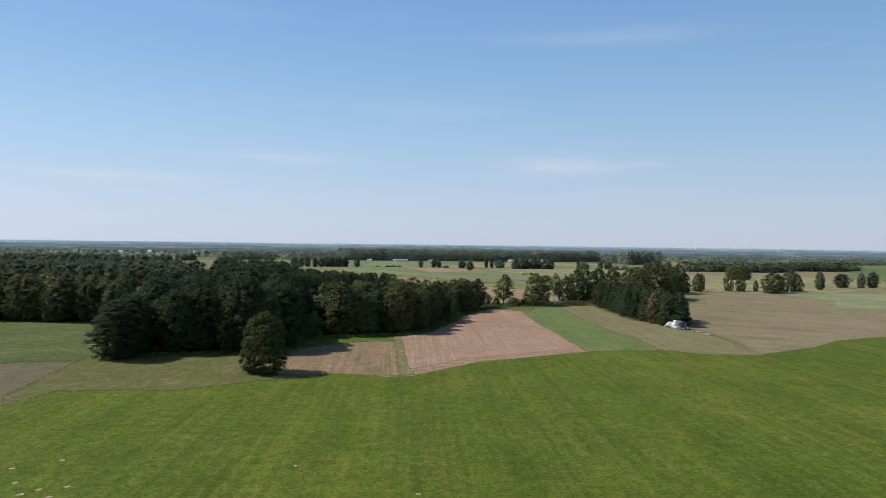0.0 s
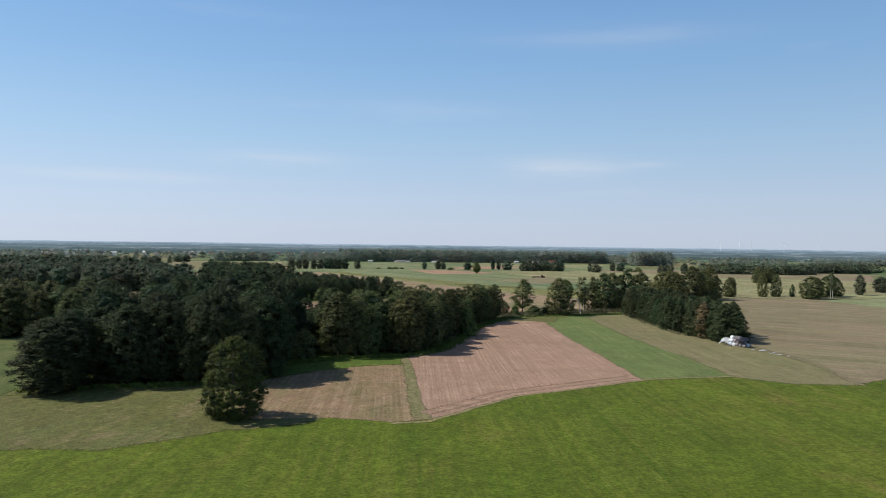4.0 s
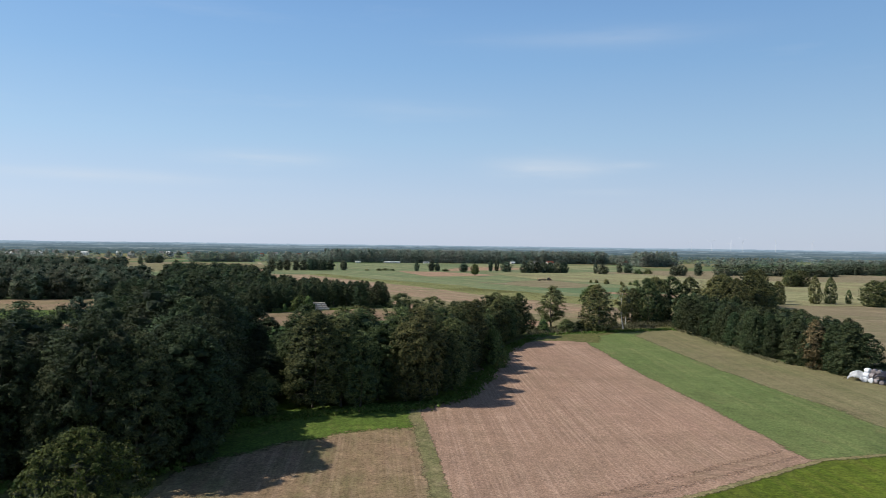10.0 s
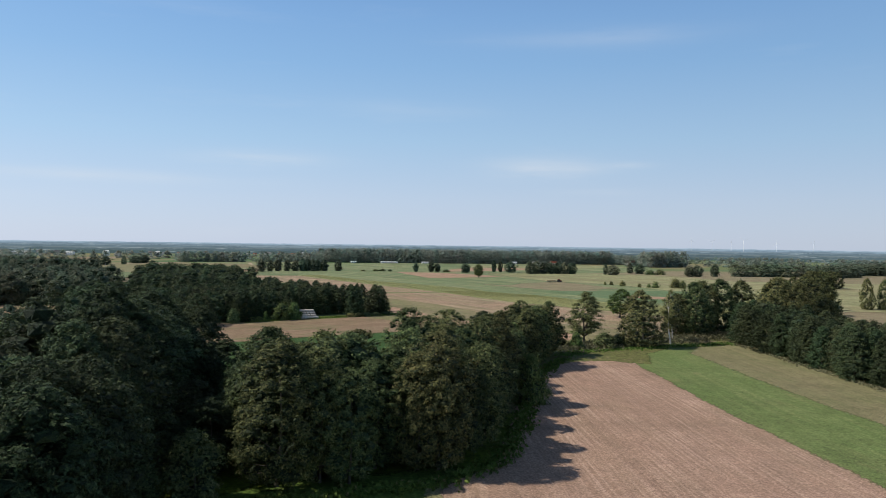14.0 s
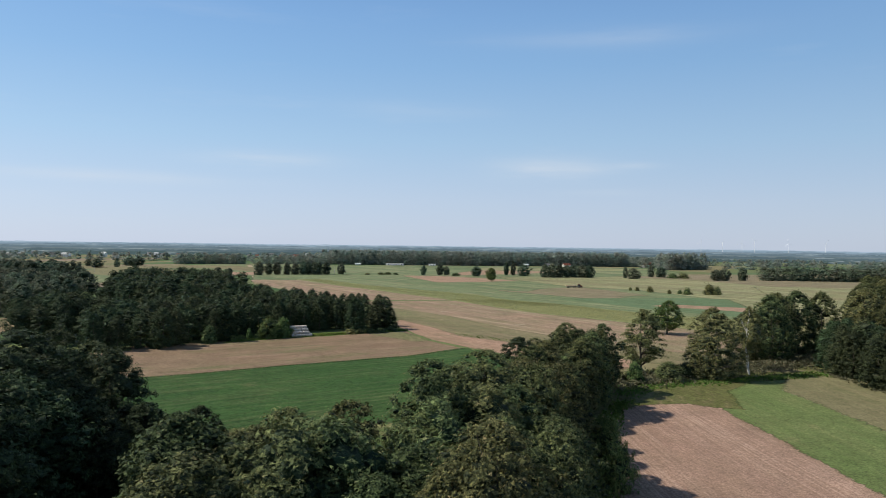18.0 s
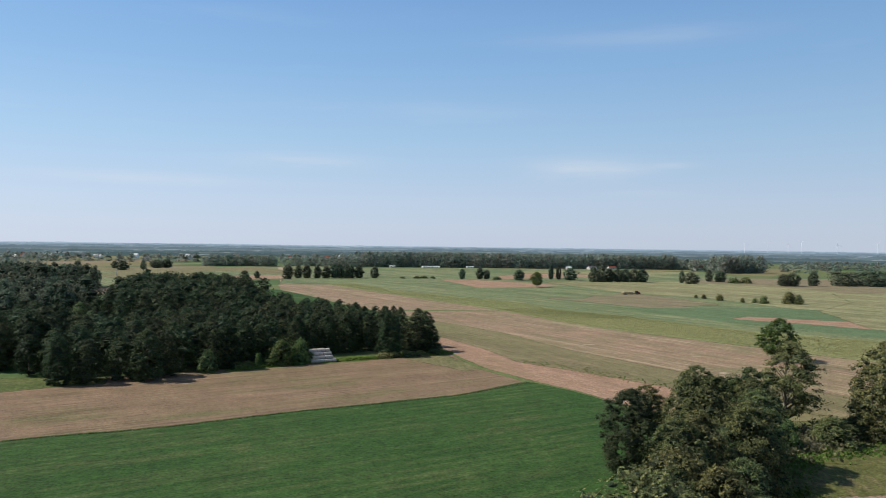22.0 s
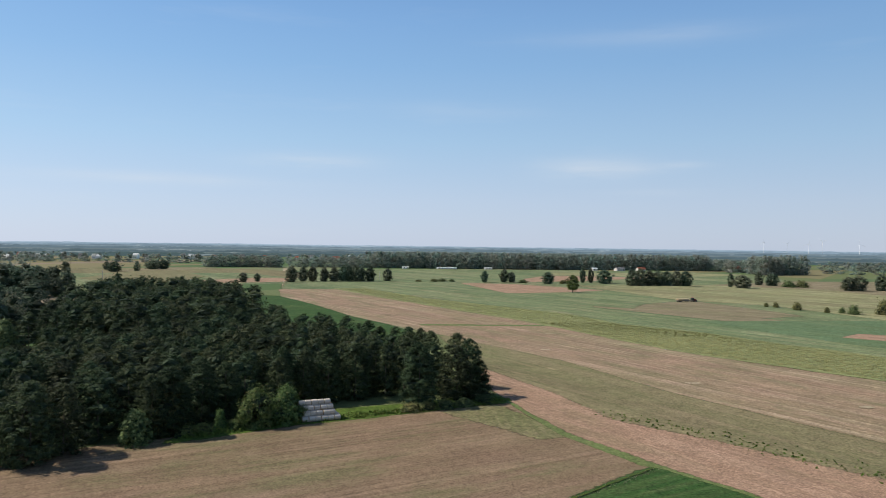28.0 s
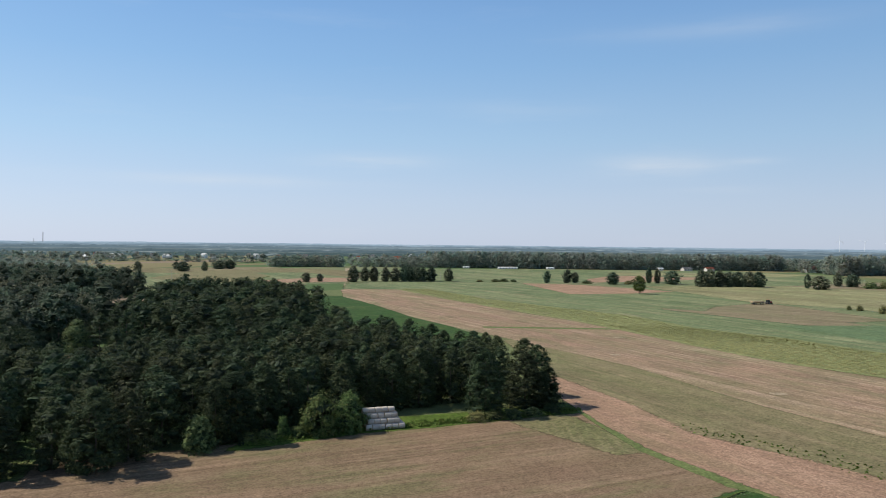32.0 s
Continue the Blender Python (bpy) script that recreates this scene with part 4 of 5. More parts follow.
def trunks(name, spots, high, thick, parent):
    """Plain tapered stems under a joined wood."""
    base = np.array([(math.cos(k * math.tau / 4), math.sin(k * math.tau / 4)) for k in range(4)])
    out = []
    for x, y, sz, sx in spots:
        for k in range(4):
            (ax, ay), (bx, by) = base[k] * thick, base[(k + 1) % 4] * thick
            h = high * sz * 0.7
            out += [(x + ax, y + ay, 0), (x + bx, y + by, 0), (x + bx * 0.3, y + by * 0.3, h), (x + ax * 0.3, y + ay * 0.3, h)]
    return part(name, quad_mesh(name, out, BARK), parent)


def woodland(name, poly, spacing, kind, light, leaf, nominal, high, label, rim, seed, group):
    """A wood: single trees along the rim that is seen from near, the rest joined."""
    r = np.random.default_rng(seed)
    rest = []
    for x, y in scatter(poly, spacing, r):
        if math.hypot(x + 119, y - 537) < 10:
            continue
        even = kind is PLANTED
        hgt = high * ((0.88 if even else 0.76) + (0.20 if even else 0.40) * r.random() + 0.14 * noise.noise(Vector((x * 0.05, y * 0.05, 1.0))))
        ahead, aside = 0.503 * (x + 119) - 0.864 * (y - 537), abs(0.864 * (x + 119) + 0.503 * (y - 537))
        if name in ("north_wood", "middle_wood") and -12 < ahead < 55 and aside < 10:
            hgt = min(hgt, 3.0 + max(0.0, ahead) * 0.13)
        if name == "north_wood" and x < -10:
            hollow = math.hypot((x + 92) / 22, (y - 541) / 15)
            hgt *= 0.55 if hollow < 1 else 1.24 if y > 610 else 1.12 if y > 556 and x < -60 else 1.0
        ride, past = 0.952 * (x + 99) - 0.306 * (y - 478), 0.306 * (x + 99) + 0.952 * (y - 478)
        if name == "north_wood" and abs(ride) < 6 and past > 0:
            hgt *= 0.40
        if name == "south_wood":
            hgt *= 1.04 + 0.17 * math.exp(-((x + 42) / 17) ** 2 - ((y - 290) / 30) ** 2)
        if name == "belt_wood" and x < 14:
            hgt *= 1.08
        if name == "south_wood" and y > 298:
            hgt = min(hgt, 18.5)
        if name == "south_wood" and x < -48 and y > 250:
            hgt *= 0.94
        if name == "belt_wood" and y > 320:
            hgt *= 1 - 0.18 * min(1, (y - 320) / 45)
        if rim(x, y, border_distance(x, y, poly)):
            pick = ALDER_M if kind is ALDER and (y > 330 or x < -52) else kind
            pick.plant(r, x, y, hgt, kind.wide * (0.85 + 0.3 * r.random()) * hgt / nominal, label, group)
        else:
            rest.append((x, y, hgt / nominal, hgt / nominal * (0.9 + 0.25 * r.random())))
    if rest:
        away = [s for s in rest if s[0] < -125]
        if away:
            ob = stuff(name + "_depth", place_shapes(MID_ALDER, away, r), LEAF[leaf], "dense dark canopy deep in the wood", "woodland")
            trunks("trunks", away, nominal, 0.2, ob)
        rest = [s for s in rest if s[0] >= -125]
        back = [s for s in rest if s[1] > 575]
        if back:
            ob = stuff(name + "_back", place_shapes(MID_PLANTED, back, r), LEAF[leaf], "closed canopy at the back of the wood", "woodland")
            trunks("trunks", back, nominal, 0.2, ob)
            rest = [s for s in rest if s[1] <= 575]
    if rest:
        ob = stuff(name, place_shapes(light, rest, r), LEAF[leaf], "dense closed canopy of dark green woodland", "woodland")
        trunks("trunks", rest, nominal, 0.2, ob)


# the south wood, its belt along the harrowed field, and the wood to the west
WOOD_A = [(-77, 211), (-60, 217), (-42, 219), (-26, 224), (-24, 246), (-30, 262), (-33, 290), (-32, 314), (-40, 324), (-50, 332), (-62, 336), (-61, 330), (-57, 324), (-55, 300), (-59, 280), (-70, 262), (-78, 232)]
BELT = [(-14, 260), (-8, 261), (10, 266), (18, 273), (24, 290), (31, 314), (39, 338), (50, 360), (57, 374), (49, 377), (39, 361), (26.5, 334), (14.5, 306), (3, 289), (-13, 284)]
WOOD_C = [(-102, 295), (-135, 304), (-300, 312), (-420, 330), (-430, 390), (-200, 360), (-160, 345), (-104, 338)]
WOOD_N = [(-83, 431), (-67, 435.5), (-58, 442), (-51, 449), (-45, 457), (-37, 467), (-25, 481), (-10, 485), (6, 489), (11.5, 492.5), (9, 500), (2, 517), (-9, 532), (-20, 543), (-42, 560), (-57, 605), (-82, 660), (-97, 694), (-124, 694), (-141, 676), (-138, 640), (-130, 600), (-126, 570), (-115, 535), (-98, 490)]
WOOD_W = [(-130, 548), (-134, 575), (-141, 608), (-165, 628), (-300, 660), (-360, 660), (-360, 560), (-260, 530), (-165, 522), (-142, 528)]
WOOD_V = [(-84, 442), (-112, 456), (-121, 490), (-114, 522), (-104, 500)]
WOOD_FW = [(-207, 738), (-216, 796), (-300, 850), (-430, 850), (-430, 735), (-300, 728)]
HEDGE = [(120, 301), (125, 293), (133, 296), (140, 315), (141, 350), (146, 385), (152, 402), (127, 402), (121, 365), (119, 330)]
woodland("south_wood", WOOD_A, 7.0, ALDER_D, LIGHT_ALDER, "plantation", 17, 18, "tall dark green alder at the wood's edge", lambda x, y, d: d < 6.0 and (y < 262 or x > -48), 11, "south wood trees")
woodland("belt_wood", BELT, 5.4, ALDER, LIGHT_ALDER, "alder", 17, 15.5, "full dark green alder along the field", lambda x, y, d: d < 7.5, 12, "field belt trees")
woodland("west_wood", WOOD_C, 7.0, ALDER, LIGHT_ALDER, "alder", 17, 17, "tall dark alder by the pasture", lambda x, y, d: d < 4 and x > -150 and y < 310, 13, "west wood trees")
woodland("north_wood", WOOD_N, 6.6, PLANTED, LIGHT_PLANTED, "plantation", 15, 12.0, "dense dark conical tree at the wood's front", lambda x, y, d: d < 5.5 and y < 540 and (x > -80), 14, "north wood trees")
woodland("outer_west_wood", WOOD_FW, 8.5, ALDER, LIGHT_ALDER, "hazed_tree", 17, 15, "dark tree at the rim of the wood", lambda x, y, d: False, 17, "")
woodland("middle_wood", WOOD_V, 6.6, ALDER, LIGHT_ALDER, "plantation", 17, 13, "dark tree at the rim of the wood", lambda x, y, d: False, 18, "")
woodland("far_west_wood", WOOD_W, 8.0, ALDER, LIGHT_ALDER, "hazed_tree", 17, 14.5, "dark tree at the rim of the wood", lambda x, y, d: False, 15, "")
woodland("hedge_wood", HEDGE, 4.6, PLANTED, LIGHT_PLANTED, "plantation", 15, 12.6, "closely planted dark green tree in a block", lambda x, y, d: d < 4.5, 16, "planted block trees")

# single trees near the wood and along the ditch
OAK.plant(rng, -26.3, 188.0, 15.2, 12.0, "egg-shaped green oak standing alone on the grass bank")
ALDER_D.plant(rng, -70, 211, 15.5, 15, "broad dark tree at the corner of the wood")
POPLAR.plant(rng, 72, 392, 17.5, 12, "airy tall poplar with a bare trunk by the ditch")
LONE.plant(rng, 114.5, 474, 12.2, 11.5, "round dark tree standing alone in the stubble")
DENSE.plant(rng, 89.2, 386.5, 17, 13, "dense rounded tree by the ditch")
DENSE.plant(rng, 93, 399, 12, 7, "dense dark tree by the ditch")
BIRCH.plant(rng, 101.0, 391.5, 17, 7.5, "half-bare birch with a white trunk")
BIRCH.plant(rng, 104.5, 398, 13, 6, "thin birch with a pale trunk")
for x, y, hgt, wid in ((120, 414, 18, 10), (114, 416, 15, 8), (128, 424, 18, 10), (136, 427, 18.5, 10), (146, 428, 18, 10), (154, 420, 19, 11), (162, 430, 19, 11), (171, 424, 20, 11), (180, 432, 19, 11), (158, 412, 17, 9), (188, 440, 16, 10), (170, 440, 18, 10)):
    DENSE.plant(rng, x, y, hgt * (1.1 if x > 118 else 0.95), wid * 1.28, "tall dark alder along the ditch", "ditch trees")
ALDER.plant(rng, 61, 384, 7, 6, "dark tree at the end of the belt")
WILLOW.plant(rng, 66, 381, 5, 5, "low green willow by the ditch", category="bush")
OLIVE.plant(rng, 76, 384, 4.5, 8, "olive-brown willow scrub under the poplar", category="bush")
OLIVE.plant(rng, 83, 389, 3.6, 6, "olive-brown scrub by the ditch", category="bush")
RUSSET.plant(rng, 121.5, 302, 13.5, 6, "dying tree with russet leaves in the planted block")
PLANTED.plant(rng, 125.5, 292.5, 13, 9, "dark conical tree at the end of the block")
PLANTED.plant(rng, 128.5, 290, 11.5, 8, "dark conical tree beside the bale heap")
OLIVE.plant(rng, -20, 259, 8, 8, "olive willow in front of the wood", category="bush")
dead = new("dead_birch", bm_mesh("dead_birch", tubes([[(0, 0, 0, 0.16), (0.1, 0, 7, 0.13), (0, 0.1, 14, 0.09), (0.15, 0.1, 20, 0.03)], [(0, 0.1, 13, 0.06), (0.9, 0.2, 15.5, 0.02)], [(0.05, 0.1, 15.5, 0.05), (-0.8, 0.0, 18, 0.02)], [(0, 0.1, 11, 0.06), (-1.0, 0.4, 13, 0.02)]], 6), BIRCH_BARK, True))
dead.location = (-38.7, 290, 0)
tagged(dead, "bare white dead birch rising above the wood", "tree")
OLIVE.plant(rng, -26, 256, 6, 7, "olive willow in front of the wood", category="bush")
for x, y, hgt, wid in ((-24, 302, 14, 8), (-18.5, 304, 13.5, 6), (-12, 291, 12, 8), (-4, 289, 11.5, 8), (-27, 296, 14, 8), (-20, 292, 12, 7), (-20, 268, 10, 7), (-24, 276, 12, 8), (-18, 275, 11, 7), (-26, 266, 9, 7)):
    ALDER_D.plant(rng, x, y, hgt, wid, "young alder behind the belt", "young alders")
for x, y, hgt, wid in ((-29.5, 245, 20, 11), (-31, 236, 19.5, 11), (-30, 253, 19, 11), (-26, 231, 18, 10), (-26, 240, 19.5, 11)):
    ALDER_D.plant(rng, x, y, hgt, wid, "tall dark alder at the wood's corner", "corner alders")
for x, y, hgt, wid in ((-30, 308, 19.5, 11), (-37, 316, 18, 11), (-31, 299, 18.5, 10)):
    ALDER_D.plant(rng, x, y, hgt, wid, "tall full alder at the end of the wood", "wood end alders")
WILLOW.plant(rng, 34.4, 309.3, 9, 7.5, "bright green young tree at the belt's edge")
LONE.plant(rng, 111, 837.5, 12.5, 9.5, "round tree with a clear stem standing in the pasture")
ALDER_D.plant(rng, 34.5, 367, 13.5, 8.5, "dark dense alder at the belt's end")
ALDER.plant(rng, 46.5, 372, 15, 9, "tall alder at the belt's end")
ALDER.plant(rng, 41, 378, 11, 7, "olive alder at the belt's end")
OLIVE.plant(rng, -123, 548, 9, 8.5, "yellowing willow beside the clearing", category="tree")
FIELD.plant(rng, -98, 399, 13, 9, "dark tree beside the clearing")
FIELD.plant(rng, -108, 404, 11, 8, "dark tree beside the clearing")
for x, y, hgt, wid in ((-46, 459, 6.5, 7), (-49.5, 453, 5, 6)):
    SHRUB.plant(rng, x, y, hgt, wid, "dark bush before the north wood", category="bush")
WILLOW.plant(rng, -31.5, 464, 6.8, 7.6, "bright green willow beside the bale stack", category="bush")
WILLOW.plant(rng, -27, 467, 6.2, 6.5, "grey-green willow beside the bale stack", category="bush")
WILLOW.plant(rng, -37.7, 461.5, 3.4, 2.4, "small green willow at the field's edge", category="bush")
for x, y in ((-42.5, 457.5), (-40, 459), (-35, 461.8), (-33, 463)):
    WILLOW.plant(rng, x, y, 1.8, 3.6, "low green scrub at the field's edge", "field edge scrub", "bush")
for x, y in ((-4, 476), (-1, 477.5), (3, 479), (7, 481), (11, 484)):
    SHRUB.plant(rng, x, y, 1.5, 4.2, "low bramble scrub before the wood", "brambles", "bush")
PLANTED.plant(rng, -2.5, 481, 13.3, 8, "pyramid-shaped tree in front of the wood")
PLANTED.plant(rng, 6, 485.5, 12, 7.5, "dark tree at the wood's corner")
PLANTED.plant(rng, 10.5, 488.5, 9, 6, "small dark tree at the wood's corner")
# row of trees behind the tan field
for x, y, hgt, wid in ((238, 510, 14, 8.5), (264, 514.5, 17, 7), (274, 515, 16.5, 7), (285.6, 515, 9, 3.6), (288, 497, 15.5, 15), (298, 508, 13, 9), (212, 486, 20, 12), (222, 496, 15, 8), (205, 480, 18, 11), (228, 522, 17, 12), (250, 530, 12, 6), (311, 515, 15, 12), (322, 522, 14, 10), (390, 567, 12, 14), (407, 567, 13, 8), (418, 568, 13, 11), (350, 536, 14, 9), (440, 575, 13, 9), (460, 588, 12, 8)):
    (DENSE if y < 532 else FIELD).plant(rng, x, y, hgt, wid, "dark tree in the row behind the tan field", "field row trees")
for x, y in ((359, 690), (366, 699), (372, 692), (377, 706)):
    DENSE.plant(rng, x, y, 14, 12, "dark tree in a small clump on the plain", "clump trees")
BIRCH.plant(rng, 304, 501, 17, 7, "tall birch with twin white trunks")
BIRCH.plant(rng, 307, 503, 16, 6, "tall birch with twin white trunks")
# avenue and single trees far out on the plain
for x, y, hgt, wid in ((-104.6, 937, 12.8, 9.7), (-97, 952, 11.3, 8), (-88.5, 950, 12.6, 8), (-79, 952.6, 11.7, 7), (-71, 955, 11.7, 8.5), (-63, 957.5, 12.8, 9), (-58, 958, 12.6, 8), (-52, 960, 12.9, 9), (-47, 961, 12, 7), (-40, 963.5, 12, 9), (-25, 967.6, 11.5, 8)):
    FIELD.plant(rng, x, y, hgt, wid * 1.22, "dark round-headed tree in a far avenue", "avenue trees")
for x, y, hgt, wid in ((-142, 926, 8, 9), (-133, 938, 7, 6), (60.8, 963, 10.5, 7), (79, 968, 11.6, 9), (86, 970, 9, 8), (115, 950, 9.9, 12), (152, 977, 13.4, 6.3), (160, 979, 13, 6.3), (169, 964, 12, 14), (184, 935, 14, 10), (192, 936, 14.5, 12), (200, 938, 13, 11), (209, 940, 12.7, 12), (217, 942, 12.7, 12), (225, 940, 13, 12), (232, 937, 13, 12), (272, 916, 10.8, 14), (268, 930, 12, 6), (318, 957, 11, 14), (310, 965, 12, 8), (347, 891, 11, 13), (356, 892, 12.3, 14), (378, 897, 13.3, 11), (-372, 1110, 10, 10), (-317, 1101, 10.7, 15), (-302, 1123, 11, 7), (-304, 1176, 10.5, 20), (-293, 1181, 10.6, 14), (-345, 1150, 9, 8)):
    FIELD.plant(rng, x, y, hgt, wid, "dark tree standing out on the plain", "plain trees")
for x, y, hgt, wid in ((197.8, 731, 2.3, 2.8), (202, 728, 2.6, 3.2), (205.4, 712, 3.7, 4.6), (213.6, 698, 2.7, 3.2), (220.5, 695.6, 2.7, 3.2), (223, 690, 4.1, 6), (239, 689, 6.4, 7.5), (243, 686, 5, 6), (2.3, 966, 1.6, 6), (16, 970, 2.2, 8), (24, 971, 2.5, 8), (32, 972, 2.0, 6), (322, 936, 4.6, 12), (334, 936, 4.9, 12), (130, 955, 3, 8), (95, 960, 2.5, 9)):
    SHRUB.plant(rng, x, y, hgt, wid, "rounded dark bush on the plain", "plain bushes", "bush")


# ---- far woods, joined ----
def band(poly, spacing, r, high, wide):
    spacing *= 0.86
    return [(x, y, high / 16 * (0.84 + 0.26 * r.random()), wide / 12 * (0.7 + 0.8 * r.random())) for x, y in scatter(poly, spacing, r)]


fr = np.random.default_rng(21)
MID_TREE = [small_shape("alder", 1.15, 26, 10, 760 + k, 16, 13, 1.6, 1.2, 1.3) for k in range(5)]
near_far, mid_far = [], []
near_far += band([(-60, 1305), (60, 1310), (200, 1310), (345, 1330), (420, 1320), (440, 1390), (60, 1390), (-70, 1370)], 9, fr, 21, 11)
near_far += band([(-270, 1275), (-175, 1280), (-175, 1300), (-280, 1298)], 8, fr, 15, 10)
near_far += band([(-160, 1300), (-60, 1310), (-60, 1330), (-170, 1320)], 9, fr, 13, 10)
near_far += band([(430, 1195), (500, 1215), (500, 1250), (430, 1240)], 9, fr, 23, 13)
near_far += band([(345, 1330), (470, 1320), (480, 1340), (350, 1360)], 10, fr, 16, 12)
mid_far += band([(398, 900), (515, 878), (560, 905), (470, 925), (410, 925)], 10, fr, 13, 12)
mid_far += band([(545, 935), (640, 945), (720, 1000), (600, 985)], 10, fr, 13, 12)
near_far += band([(420, 1275), (495, 1230), (505, 1245), (430, 1295)], 9, fr, 17, 12)
near_far += band([(660, 1180), (900, 1300), (1100, 1330), (1100, 1360), (880, 1330)], 13, fr, 13, 12)
near_far += band([(-460, 900), (-380, 870), (-330, 930), (-380, 1000), (-520, 1010)], 10, fr, 12, 11)
near_far += band([(-700, 1060), (-480, 1020), (-380, 1060), (-480, 1110), (-720, 1120)], 11, fr, 13, 11)
# far woods, their leaf colour paled to stand in for haze
wood_far = stuff("far_wood", place_shapes(MID_TREE, near_far, fr), LEAF["hazed_wood"], "long dark wood across the far plain", "woodland", LEAF["hazed_wood"])
stuff("outlying_wood", place_shapes(MID_TREE, mid_far, fr), LEAF["hazed_tree"], "dark woods out on the plain", "woodland", LEAF["hazed_tree"])
spots = []
for k in range(3600):
    ang = (fr.random() - 0.5) * 1.75 - 0.05
    dist = 1150 + 450 * fr.random()
    x, y = dist * math.sin(ang), 250 + dist * math.cos(ang)
    if abs(x - 180) < 330 and y < 1420 or (y < 1240):
        continue
    patch = noise.noise(Vector((x * 0.0016, y * 0.0050, 5.0))) + 0.5 * noise.noise(Vector((x * 0.006, y * 0.014, 8.0)))
    if patch > 0.14:
        spots.append((x, y, 0.5 + 0.4 * fr.random(), 0.7 + 0.6 * fr.random()))
stuff("horizon_woods", place_shapes(FAR_TREE, spots, fr), LEAF["hazed_wood"], "scattered woods fading towards the horizon", "woodland", LEAF["hazed_wood"])


def ridge(name, dist, low, high, seed, colour, label):
    """A plain backdrop of distance: a low, uneven skyline far behind everything, glowing in painted haze colours."""
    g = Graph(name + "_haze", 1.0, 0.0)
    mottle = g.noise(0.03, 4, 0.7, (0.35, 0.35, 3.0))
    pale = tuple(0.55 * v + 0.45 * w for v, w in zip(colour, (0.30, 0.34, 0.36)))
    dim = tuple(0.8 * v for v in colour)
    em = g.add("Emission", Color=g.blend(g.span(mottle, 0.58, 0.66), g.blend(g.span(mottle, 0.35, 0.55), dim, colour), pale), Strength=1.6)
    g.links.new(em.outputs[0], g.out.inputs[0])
    bm = bmesh.new()
    rows = []
    for k in range(4001):
        a = radians(-75 + 150 * k / 4000)
        h = low + (high - low) * (0.5 + 0.35 * noise.noise(Vector((a * 5, seed, 0))) + 0.22 * noise.noise(Vector((a * 45, seed, 3))) + 0.12 * noise.noise(Vector((a * 190, seed, 7))) + 0.30 * abs(noise.noise(Vector((a * 420, seed, 2)))) + 0.14 * noise.noise(Vector((a * 900, seed, 2))))
        x, y = dist * math.sin(a), 250 + dist * math.cos(a)
        rows.append((bm.verts.new((x, y, -3)), bm.verts.new((x, y, h))))
    for (a, b), (c, d) in zip(rows, rows[1:]):
        bm.faces.new((a, c, d, b))
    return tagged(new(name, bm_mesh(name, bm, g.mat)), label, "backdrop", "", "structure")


# haze is painted in: each farther line glows paler and bluer
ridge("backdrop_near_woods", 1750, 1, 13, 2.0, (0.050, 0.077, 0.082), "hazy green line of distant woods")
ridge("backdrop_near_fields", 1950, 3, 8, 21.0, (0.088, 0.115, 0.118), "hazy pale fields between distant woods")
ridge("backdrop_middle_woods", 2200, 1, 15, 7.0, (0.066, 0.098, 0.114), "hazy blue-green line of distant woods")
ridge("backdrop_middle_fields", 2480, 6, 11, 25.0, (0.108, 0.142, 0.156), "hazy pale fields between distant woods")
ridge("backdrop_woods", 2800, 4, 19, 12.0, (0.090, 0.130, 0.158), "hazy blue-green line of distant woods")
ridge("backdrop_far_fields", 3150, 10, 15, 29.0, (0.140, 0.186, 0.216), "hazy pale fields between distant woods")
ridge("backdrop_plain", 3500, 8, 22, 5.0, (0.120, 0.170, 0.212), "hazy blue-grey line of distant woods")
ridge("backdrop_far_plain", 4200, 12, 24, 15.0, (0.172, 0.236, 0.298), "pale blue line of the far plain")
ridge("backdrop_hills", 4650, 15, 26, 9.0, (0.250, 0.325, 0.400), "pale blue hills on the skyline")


# ---- straw bales ----
STRAW = plain_material("straw", (0.60, 0.46, 0.28), (0.44, 0.32, 0.18), 9, 0.95, 0, 0.8)
NET = plain_material("pale_net_wrap", (0.66, 0.58, 0.50), (0.46, 0.38, 0.29), 7, 0.75, 0, 0.5)
FILM = plain_material("white_bale_film", (0.78, 0.79, 0.80), (0.60, 0.62, 0.64), 2.5, 0.35, 0, 0.6, 0.5, 0.06)
GREYFILM = plain_material("grey_bale_film", (0.27, 0.235, 0.235), (0.17, 0.145, 0.145), 2.5, 0.4, 0, 0.6, 0.5, 0.06)
TARP = plain_material("dark_tarpaulin", (0.035, 0.035, 0.05), (0.06, 0.06, 0.08), 2.0, 0.45, 0, 0.7, 0.4, 0.08)


